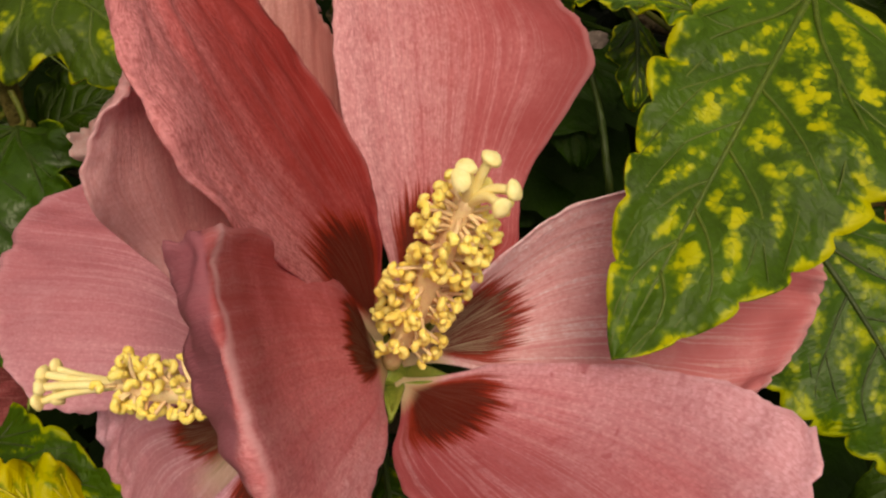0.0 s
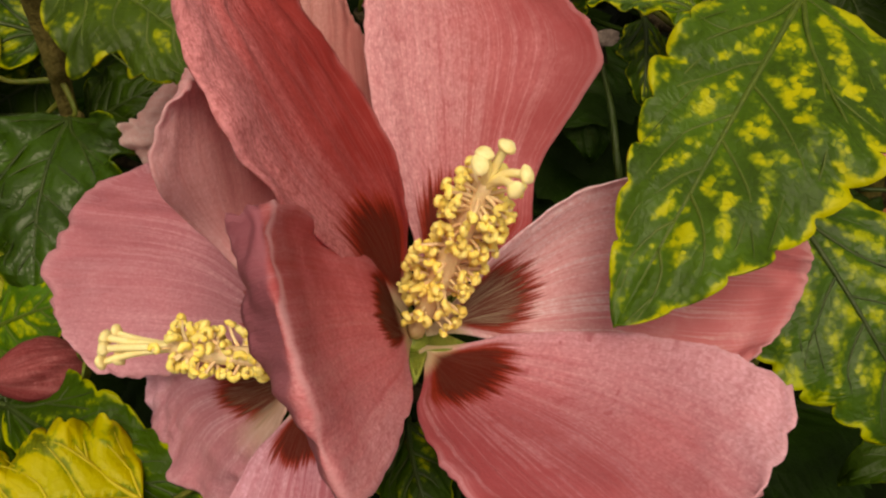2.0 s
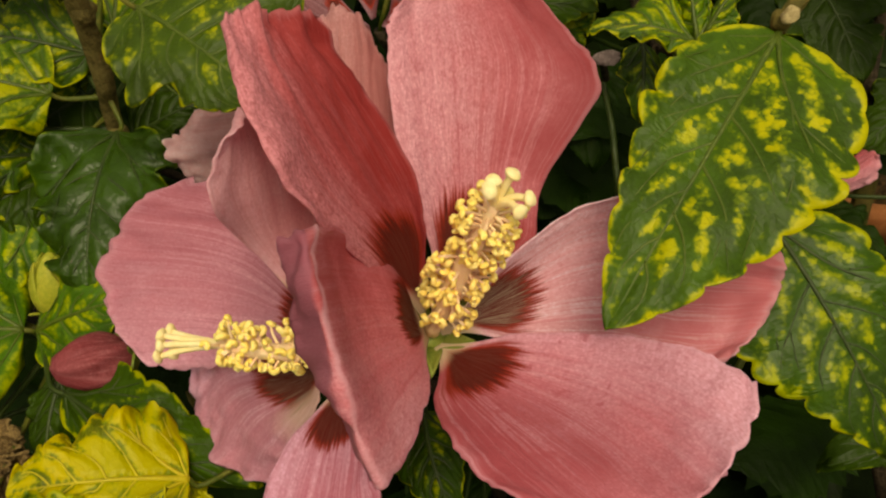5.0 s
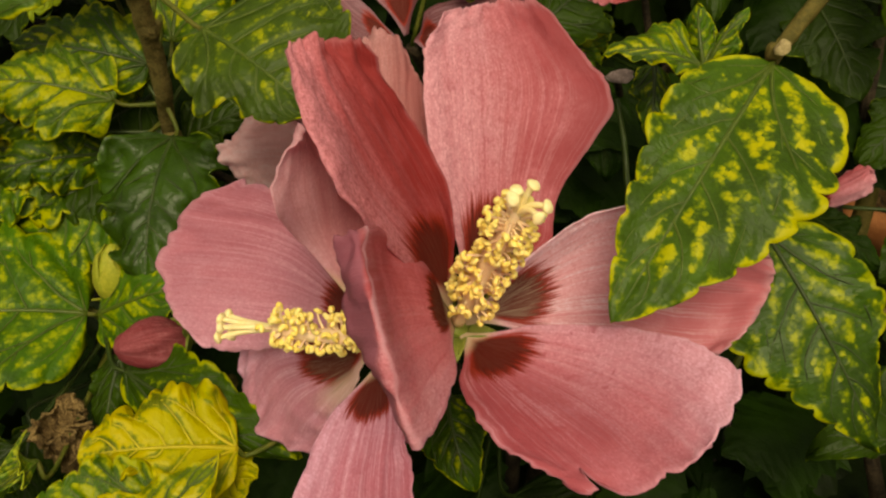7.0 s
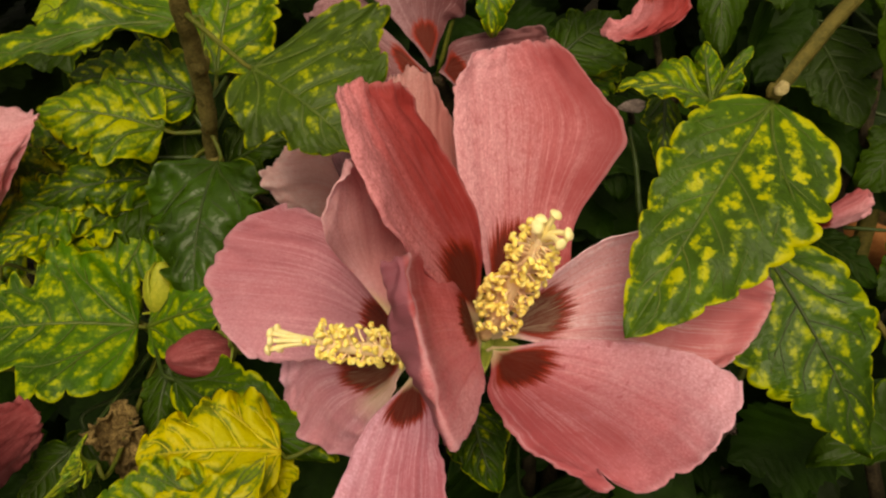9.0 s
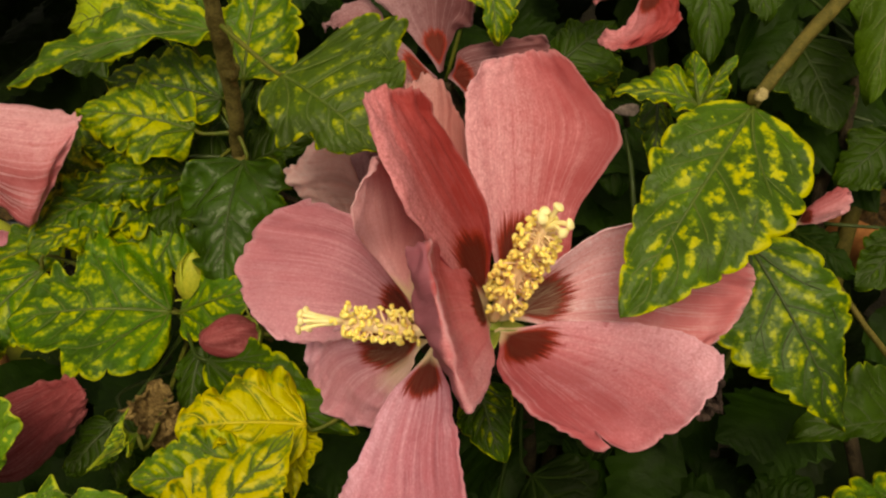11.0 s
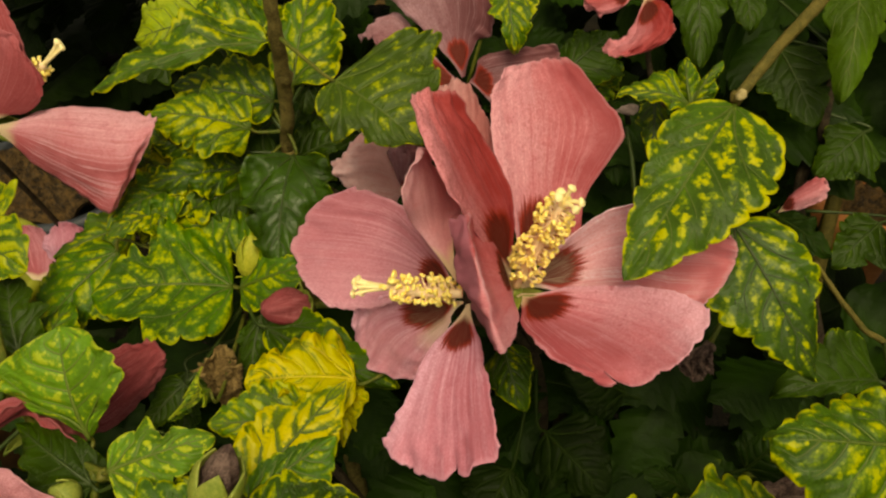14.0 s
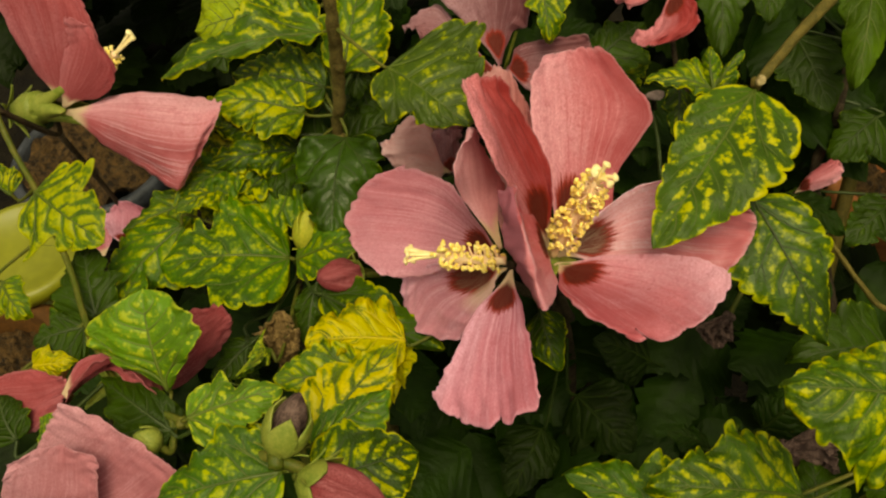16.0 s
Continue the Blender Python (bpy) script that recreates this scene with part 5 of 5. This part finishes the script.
# ---- more flowers ----
upper = flower((-25.9, 212.0, 55.7), [
    (PETAL_WILTED, 1.3, None, [
        ((-28.2, 210.0, 56.3), (-27.1, 210.0, 57.3), (-25.1, 210.0, 57.9)), ((-37.3, 204.0, 68.5), (-29.8, 206.0, 71.1), (-22.8, 204.0, 68.9)),
        ((-48.8, 198.0, 78.4), (-31.9, 200.0, 85.0), (-16.5, 198.0, 71.5)), ((-63.7, 192.0, 91.5), (-38.0, 196.0, 102.7), (-14.9, 194.0, 89.3))]),
    (PETAL_WILTED, 1.2, None, [
        ((-25.4, 210.0, 54.4), (-24.5, 210.0, 56.0), (-24.5, 210.0, 57.3)), ((-13.3, 206.0, 46.2), (-15.5, 204.0, 55.5), (-19.7, 204.0, 64.1)),
        ((2.1, 204.0, 46.3), (-0.4, 200.0, 57.1), (-6.4, 200.0, 66.1)), ((11.7, 206.0, 50.8), (10.1, 202.0, 59.6), (5.9, 200.0, 67.9))]),
    (PETAL_WILTED, 1.5, None, [
        ((-28.3, 212.0, 56.6), (-28.3, 212.0, 55.4), (-27.4, 212.0, 54.3)), ((-41.5, 208.0, 67.4), (-39.1, 206.0, 59.2), (-32.7, 206.0, 45.7)),
        ((-53.6, 206.0, 80.3), (-50.7, 202.0, 67.8), (-44.4, 202.0, 52.5)), ((-67.0, 206.0, 68.3), (-60.5, 202.0, 69.5), (-56.1, 202.0, 56.0))]),
], "wilting dusky mauve hibiscus flower deep in the bush", V((0.0, -1.0, 0.2)), cal=False)

curled = flower((-42.3, 184.0, 12.0), [
    (PETAL_DUSTY, 1.9, None, [
        ((-42.7, 182.0, 11.3), (-43.4, 181.0, 12.4), (-44.3, 182.0, 13.6)), ((-48.3, 176.0, 7.3), (-50.9, 170.0, 19.8), (-49.9, 176.0, 29.6)),
        ((-53.4, 171.0, 8.2), (-59.0, 163.0, 19.4), (-55.5, 170.0, 29.5)), ((-58.5, 170.0, 9.7), (-65.9, 164.0, 19.3), (-60.8, 170.0, 29.3))]),
    (PETAL_WILTED, 1.9, None, [
        ((-39.9, 184.0, 11.5), (-40.9, 184.0, 12.3), (-42.1, 184.0, 12.6)), ((-47.6, 180.0, 12.2), (-44.2, 176.0, 17.1), (-40.0, 180.0, 18.7)),
        ((-49.6, 178.0, 20.2), (-44.5, 173.0, 23.7), (-39.6, 178.0, 25.3)), ((-51.0, 178.0, 27.9), (-45.6, 174.0, 29.5), (-39.8, 178.0, 29.0))]),
], "curled-up dusty mauve flower behind an open one", V((-0.6, -0.7, 0.4)), cal=False)

side = flower((-207.2, 193.0, 33.2), [
    (PETAL_SIDE, 0.9, None, [  # its far edge rolled over
        ((-195.0, 190.0, 29.6), (-192.7, 188.0, 31.5), (-192.8, 188.0, 33.7)), ((-176.5, 184.0, 19.2), (-169.7, 176.0, 27.2), (-172.9, 182.0, 37.1)),
        ((-155.8, 172.0, 10.2), (-148.7, 160.0, 21.9), (-150.5, 172.0, 37.5)), ((-139.3, 162.0, 2.0), (-128.4, 150.0, 19.9), (-127.5, 160.0, 34.0)),
        ((-135.3, 160.0, 2.5), (-121.4, 151.0, 25.0), (-122.0, 156.0, 31.0))]),
    (PETAL_FLARE, 1.0, None, [
        ((-199.1, 190.0, 35.6), (-195.1, 188.0, 35.0), (-191.9, 188.0, 34.4)), ((-206.5, 184.0, 49.6), (-191.2, 176.0, 50.5), (-179.0, 178.0, 46.9)),
        ((-214.8, 178.0, 67.4), (-191.9, 168.0, 67.3), (-171.6, 170.0, 53.7)), ((-225.1, 172.0, 86.5), (-198.9, 164.0, 86.4), (-178.4, 166.0, 71.1))]),
    (PETAL_FLARE, 0.8, None, [
        ((-195.8, 186.0, 32.5), (-192.5, 186.0, 32.7), (-189.9, 184.0, 33.2)), ((-190.9, 178.0, 44.4), (-179.1, 174.0, 41.9), (-174.8, 178.0, 36.1)),
        ((-186.0, 172.0, 55.9), (-171.7, 166.0, 49.9), (-167.0, 172.0, 40.8)), ((-183.1, 168.0, 64.3), (-172.6, 163.0, 57.1), (-166.0, 168.0, 47.7))]),
], "rose hibiscus flower seen from the side with its green calyx", V((46.0, -18.0, 4.0)), spread=0.16, size=1.65, twist=0.5)
column(side, (-190.3, 186.0, 37.4), (-165.8, 170.0, 50.9), [(-158.6, 166.0, 56.9), (-159.0, 165.0, 57.4), (-157.9, 166.0, 55.7)], 4, 5, 21, 2.6, 0.72)

low = flower((-169.3, 112.0, -102.8), [
    (PETAL_DROOP, 0.9, None, [  # hanging to one side
        ((-167.4, 110.0, -98.6), (-163.8, 110.0, -101.8), (-160.2, 110.0, -105.0)),
        ((-157.6, 106.0, -79.3), (-142.2, 106.0, -86.8), (-129.0, 106.0, -98.5)),
        ((-152.1, 102.0, -69.5), (-133.0, 102.0, -79.0), (-117.5, 102.0, -90.9)),
        ((-147.0, 99.0, -62.2), (-125.2, 99.0, -72.4), (-108.8, 99.0, -83.4))]),
    (PETAL_DROOP, 0.8, None, [  # in front
        ((-167.9, 108.0, -104.8), (-160.8, 108.0, -105.3), (-153.0, 108.0, -104.8)),
        ((-163.1, 98.0, -90.8), (-149.9, 98.0, -90.8), (-135.7, 98.0, -92.4)),
        ((-160.3, 94.0, -83.9), (-146.8, 94.0, -81.5), (-132.7, 94.0, -83.1)),
        ((-157.9, 92.0, -80.2), (-145.7, 92.0, -73.9), (-132.6, 92.0, -76.6))]),
    (PETAL_FLARE, 1.1, None, [  # behind, redder
        ((-193.7, 130.0, -79.4), (-194.6, 130.0, -74.9), (-194.1, 130.0, -68.4)),
        ((-180.9, 126.0, -79.7), (-178.4, 126.0, -69.7), (-181.5, 126.0, -61.4)),
        ((-172.3, 124.0, -79.2), (-167.7, 124.0, -68.8), (-171.2, 124.0, -58.3)),
        ((-167.2, 123.0, -77.5), (-157.0, 123.0, -63.7), (-160.5, 123.0, -59.2))]),
    (PETAL_FLARE, 0.6, None, [  # a narrow one curling over a leaf
        ((-158.6, 121.0, -63.4), (-156.7, 121.0, -65.4), (-154.4, 121.0, -67.4)),
        ((-151.4, 119.0, -54.0), (-149.5, 119.0, -56.7), (-147.6, 119.0, -59.4)),
        ((-140.9, 118.0, -51.1), (-140.5, 118.0, -53.5), (-140.1, 118.0, -56.1)),
        ((-131.1, 117.0, -57.1), (-132.6, 117.0, -59.6), (-134.1, 117.0, -61.6)),
        ((-123.2, 116.0, -70.3), (-125.6, 116.0, -72.1), (-127.6, 116.0, -73.1))]),
], "drooping mauve-pink hibiscus flower low in the bush", V((0.8, -0.5, 0.2)))

tucked = flower((-151.2, 150.0, -61.9), [
    (PETAL_BUD, 1.1, None, [
        ((-147.4, 146.0, -65.0), (-147.4, 146.0, -63.1), (-147.5, 146.0, -61.2)), ((-130.7, 146.0, -66.1), (-132.6, 140.0, -55.9), (-136.5, 144.0, -45.2)),
        ((-118.7, 144.0, -55.8), (-120.8, 138.0, -47.7), (-124.4, 142.0, -38.9)), ((-111.4, 144.0, -46.0), (-110.7, 140.0, -40.0), (-116.5, 144.0, -37.2))]),
    (PETAL_BUD, 1.0, None, [
        ((-148.3, 148.0, -63.1), (-150.3, 148.0, -62.6), (-152.3, 148.0, -62.1)), ((-135.6, 134.0, -55.2), (-142.7, 130.0, -53.6), (-149.2, 130.0, -56.2)),
        ((-127.9, 126.0, -62.7), (-137.5, 118.0, -53.2), (-150.7, 122.0, -61.4)), ((-120.1, 116.0, -73.6), (-135.7, 110.0, -53.4), (-155.7, 116.0, -67.6))]),
], "crumpled deep rose hibiscus flower under a leaf", V((0.2, -0.9, 0.4)))

behind = flower((-194.7, 262.0, -21.9), [
    (PETAL_MAUVE, 1.1, None, [  # a pale rounded petal over a darker one
        ((-201.7, 256.0, -20.0), (-194.5, 255.0, -20.8), (-188.0, 256.0, -19.0)), ((-206.7, 254.0, -11.4), (-192.7, 250.0, -11.0), (-180.0, 254.0, -11.5)), ((-204.8, 254.0, -4.6), (-194.4, 252.0, -0.2), (-182.3, 254.0, -7.4))]),
    (PETAL_BACK, 1.0, None, [
        ((-204.6, 258.0, -25.0), (-210.0, 258.0, -25.9), (-217.5, 258.0, -24.7)), ((-204.1, 258.0, -11.7), (-213.0, 258.0, -12.1), (-223.8, 258.0, -13.6)), ((-209.3, 258.0, -3.5), (-217.0, 258.0, -2.1), (-223.6, 258.0, -4.7))]),
    (PETAL_MAUVE, 1.0, None, [
        ((-156.0, 252.0, 2.1), (-153.6, 251.0, 1.7), (-151.9, 252.0, 2.3)), ((-158.1, 250.0, 5.0), (-152.8, 248.0, 5.6), (-148.8, 250.0, 6.4)), ((-157.1, 250.0, 8.1), (-152.7, 249.0, 9.2), (-147.3, 250.0, 8.9))]),
], "pink hibiscus flower mostly hidden by foliage", V((0.2, -0.9, 0.4)), cal=False)

far_right = flower((96.8, 240.0, 12.1), [
    (PETAL, 1.0, None, [
        ((96.6, 236.0, 11.6), (96.6, 236.0, 12.4), (97.0, 236.0, 13.3)), ((103.0, 231.0, 13.1), (100.2, 229.0, 17.0), (99.8, 231.0, 19.2)),
        ((110.5, 227.0, 17.3), (106.6, 225.0, 21.1), (104.3, 227.0, 23.8)), ((111.3, 227.0, 21.4), (110.1, 225.0, 24.3), (108.8, 227.0, 25.6))]),
], "single pink petal of a flower hidden in the shade", V((0.5, -0.7, 0.3)), cal=False)

overhead = flower((34.6, 196.0, 86.2), [
    (PETAL_RED, 1.3, None, [
        ((35.3, 194.0, 84.7), (36.7, 194.0, 85.1), (38.2, 194.0, 85.5)), ((30.9, 186.0, 71.5), (35.8, 184.0, 72.9), (42.2, 186.0, 79.0)),
        ((26.0, 182.0, 66.0), (34.2, 178.0, 65.3), (43.9, 182.0, 72.6)), ((19.9, 182.0, 64.0), (26.6, 178.0, 59.3), (40.7, 180.0, 64.1))]),
    (PETAL_RED, 1.2, None, [
        ((33.6, 195.0, 84.9), (32.7, 195.0, 84.2), (31.8, 195.0, 83.4)), ((26.7, 190.0, 77.9), (25.4, 188.0, 81.9), (25.5, 190.0, 87.0)),
        ((21.1, 188.0, 75.4), (18.0, 186.0, 79.4), (17.9, 188.0, 88.1)), ((16.7, 190.0, 77.7), (12.7, 188.0, 82.5), (14.4, 190.0, 90.5))]),
], "rose-red hibiscus flower hanging overhead in the foliage", V((-0.3, -0.8, -0.5)), cal=False)

def twig(a, label="thin hidden green twig"):
    """Ties a place to the nearest stem."""
    best = min(STEMS, key=lambda q: (q[0] - V(a)).length)
    branch([a, V(a).lerp(best[0], 0.5) + V((0, 24, -6)), best[0]], [1.0, 1.1, 1.3], label, BARK_DARK, rough=0.1)


for a in ((-42.6, 183.0, 12.4), (-200.3, 193.0, 31.6), (-170.2, 113.0, -104.0), (-151.8, 151.0, -62.5), (-195.2, 263.0, -21.4), (-154.3, 253.0, 1.7), (97.0, 238.0, 12.3), (35.4, 195.0, 85.3)):
    twig(a)

scrap = thing("fallen_petal", (30.6, 196.0, 44.4), "small pale dried petal caught in the twigs", "petal")
part("petal", petal_geo([((27.6, 196.0, 44.7), (27.6, 196.0, 44.1), (28.1, 196.0, 43.3)), ((31.0, 195.0, 46.2), (31.1, 195.0, 44.2), (31.7, 196.0, 42.8)),
                         ((34.5, 197.0, 47.0), (35.5, 197.0, 45.0), (34.1, 196.0, 43.0))], 0.3, nu=10, nv=12), plain_paint("pale_scrap", (0.12, 0.09, 0.085), (0.26, 0.20, 0.19), 200, 0.8, 0.1), scrap, thick=0.3)
twig((30.8, 197.0, 44.5))
branch([(30.5, 190.0, 37.7), (32.1, 186.0, 26.4), (32.7, 184.0, 18.2), (34.5, 190.0, 8.5), (40.0, 230.0, -10.0), (60.0, 310.0, -120.0)], [0.6, 0.7, 0.8, 0.9, 1.2, 1.6], "thin green leaf stalk in the shade", RIB_DARK)

# ---- pots behind the bush ----


def pot(base, radius, height, mat, label, name="plant_pot", soil=None, lip=0.012, taper=0.78, wall=0.006):
    """A round pot standing on the ground; base in metres in the world."""
    th = new(name)
    th.matrix_basis = Matrix.Translation(base)
    tagged(th, label, "plant pot", "pots")
    h, r = height, radius
    prof = [(0.0, 0.004), (r * taper - 0.004, 0.0), (r * taper, 0.004), (r - 0.003, h - 0.045), (r + lip, h - 0.043), (r + lip + 0.002, h - 0.006), (r + lip - 0.003, h),
            (r - wall + 0.002, h), (r - wall, h - 0.006), (r * taper - wall, 0.012), (0.0, 0.012)]
    verts, faces = [], []
    m = 64
    for q in prof:
        for j in range(m):
            w = 2 * math.pi * j / m
            verts.append((q[0] * math.cos(w), q[0] * math.sin(w), q[1]))
    for i in range(len(prof) - 1):
        for j in range(m):
            k = (j + 1) % m
            faces.append((i * m + j, i * m + k, (i + 1) * m + k, (i + 1) * m + j))
    ob = new("pot_body", mesh_of("pot_body", verts, faces, mat))
    ob.parent = th
    if soil:
        z = h - soil
        rr = r * taper + (r - r * taper) * z / h - wall * 1.0
        verts, faces = [(0, 0, z + 0.01)], []
        rings = 26
        for i in range(1, rings + 1):
            for j in range(m):
                w = 2 * math.pi * j / m
                p = V((rr * i / rings * math.cos(w), rr * i / rings * math.sin(w), z))
                p.z += 0.022 * noise.noise(p * 32) + 0.022 * abs(noise.noise(p * 80)) + 0.012 * abs(noise.noise(p * 200))
                verts.append(p)
        for j in range(m):
            k = (j + 1) % m
            faces.append((0, 1 + j, 1 + k))
            for i in range(rings - 1):
                a = 1 + i * m
                faces.append((a + j, a + m + j, a + m + k, a + k))
        ob = new("soil", mesh_of("soil", verts, faces, SOIL))
        ob.parent = th
        tagged(ob, "crumbly brown potting soil")
    return th


pot((-0.597, 0.722, 0.0), 0.104, 0.115, GREY, "grey-black plastic pot filled with crumbly brown soil", soil=0.012, lip=0.007)
# next two pots are made up, to keep the gap behind the bush black
pot((-0.52, 0.945, 0.0), 0.150, 0.27, BLACK, "black plastic pot added to stand in for deep shade", soil=0.2)
pot((-0.19, 1.02, 0.0), 0.150, 0.27, BLACK, "second black plastic pot added to stand in for deep shade", soil=0.2)
pot((-0.517, 0.331, 0.0), 0.052, 0.25, TERRACOTTA_SHADE, "terracotta pot with its shade put into a darker brown", soil=0.03)
pot((0.39, 0.60, 0.0), 0.055, 0.25, TERRACOTTA, "orange terracotta pot behind the twigs", soil=0.03)


def tub(centre, radius, height):
    """A round plastic tub with a flat lid and a grip on its side."""
    th = new("plastic_tub")
    th.matrix_basis = Matrix.Translation(centre)
    tagged(th, "lidded lime-green plastic garden tub behind the bush", "tub")

    def turned(name, prof, label=""):
        m, verts, faces = 64, [], []
        for q in prof:
            for j in range(m):
                verts.append((q[0] * math.cos(2 * math.pi * j / m), q[0] * math.sin(2 * math.pi * j / m), q[1]))
        for i in range(len(prof) - 1):
            for j in range(m):
                k = (j + 1) % m
                faces.append((i * m + j, i * m + k, (i + 1) * m + k, (i + 1) * m + j))
        ob = new(name, mesh_of(name, verts, faces, LIME))
        ob.parent = th
        return tagged(ob, label)

    turned("tub_body", [(0.0, 0.0), (radius * 0.72, 0.0), (radius * 0.74, 0.003), (radius - 0.006, height - 0.016), (radius - 0.009, height - 0.016), (radius * 0.70, 0.004), (0.0, 0.004)])
    turned("lid", [(0.0, height), (radius - 0.012, height), (radius - 0.010, height + 0.003), (radius - 0.003, height + 0.002), (radius, height - 0.004), (radius, height - 0.014), (radius - 0.004, height - 0.015), (0.0, height - 0.013)], "flat lime lid with a raised rim")
    g = tube([V((radius * 0.9, -0.03, height * 0.7)), V((radius * 1.12, 0.0, height * 0.68)), V((radius * 0.9, 0.03, height * 0.7))], [0.004, 0.004, 0.004], 8, 10)
    grip = new("grip", mesh_of("grip", g[0], g[1], LIME))
    grip.parent = th


tub((-0.530, 0.442, 0.0), 0.068, 0.27)

# ---- shaded inner foliage ----


def filler(count, seed, box, keep, name, label, mat, size=(26, 46)):
    """Many small leaves of the inner bush, as one body of foliage."""
    rnd = random.Random(seed)
    verts, faces, uvs = [], [], []
    made = 0
    while made < count:
        c = V([rnd.uniform(*b) for b in box])
        if not keep(c):
            continue
        made += 1
        z = V((rnd.uniform(-1, 1), rnd.uniform(-0.7, 0.3), rnd.uniform(-1.2, 0.3))).normalized()
        f = V((rnd.uniform(-0.6, 0.6), -1, rnd.uniform(-0.1, 1.0)))
        s = z.cross(f).normalized()
        f = s.cross(z)
        ln = rnd.uniform(*size)
        wd = ln * rnd.uniform(0.28, 0.4)
        nv, nu = 18, 3
        n0 = len(verts)
        fold = rnd.uniform(0.0, 0.35)
        for i in range(nv + 1):
            v = i / nv
            w = wd * (math.sin(math.pi * min(1, v + 0.01) ** 0.6) ** 0.85 if v < 1 else 0.0) * (1 + 0.14 * math.sin(v * 40 + made) + 0.22 * math.exp(-((v - 0.45) / 0.08) ** 2))
            for j in range(-nu, nu + 1):
                u = j / nu
                p = c + z * (ln * v) + s * (w * u) + z * (abs(u) * w * 0.25) - f * (fold * w * abs(u)) + f * (3 * v * (1 - v) - 6 * v ** 3 * fold)
                verts.append((VIEW_AXES @ ((p + noise.noise_vector(p * 0.06) * 1.5) * 0.001)))
                uvs.append((0.5 + 0.5 * u, v))
        m = 2 * nu + 1
        for i in range(nv):
            for j in range(m - 1):
                faces.append((n0 + i * m + j, n0 + i * m + j + 1, n0 + (i + 1) * m + j + 1, n0 + (i + 1) * m + j))
    ob = new(name, mesh_of(name, verts, faces, mat, uvs))
    layer = ob.data.uv_layers.new(name="veins")
    index = np.empty(len(ob.data.loops), dtype=np.int32)
    ob.data.loops.foreach_get("vertex_index", index)
    flat = np.array(uvs)
    side = np.abs(flat[:, 0] * 2 - 1)
    veins = np.stack([np.minimum(side, np.abs((flat[:, 1] * 5 - side) % 1.0 - 0.5)) * 0.6, (1 - side) * 0.8], 1)
    layer.data.foreach_set("uv", veins[index].astype(np.float32).ravel())
    return tagged(ob, label, "foliage", "", "stuff")


def clear(c):
    """Shaped to the camera's view: its sight lines to the pots and the far petal stay free."""
    a, b = (c.x + 20) / (c.y + 154), (c.z + 12) / (c.y + 154)
    if (a - 0.385) ** 2 + (b - 0.085) ** 2 < 0.0064 or (c.y < 310 and (a - 0.326) ** 2 + (b - 0.077) ** 2 < 0.0036) or abs(a) > 0.60 + 0.1 * noise.noise(c * 0.02):
        return False
    return not (a < -0.27 and b > -0.05) and not (a < -0.44 and b > -0.2)


filler(430, 5, ((-200, 260), (222, 300), (-190, 120)), clear, "inner_foliage", "dense green hibiscus foliage in half shade", LEAF_HALF_SHADE)
filler(1100, 6, ((-330, 420), (300, 520), (-330, 200)), clear, "deep_foliage", "dense dark hibiscus foliage in deep shade", LEAF_SHADE, (30, 60))
# foliage added out of view, above it, to block light from the inner bush
filler(700, 7, ((-320, 420), (230, 480), (150, 300)), lambda c: c.z > 0.30 * (c.y + 154) + 25, "canopy_foliage", "unseen hibiscus foliage added above the view to shade the bush", LEAF_HALF_SHADE, (35, 60))
# dark leaves made up as a backdrop where only deep darkness belongs
filler(150, 8, ((-420, -170), (400, 560), (60, 190)), lambda c: c.z > 0.135 * (c.y + 154) + 4, "far_foliage", "dark foliage added to hide the lit ground above the pots", LEAF_SHADE, (30, 60))
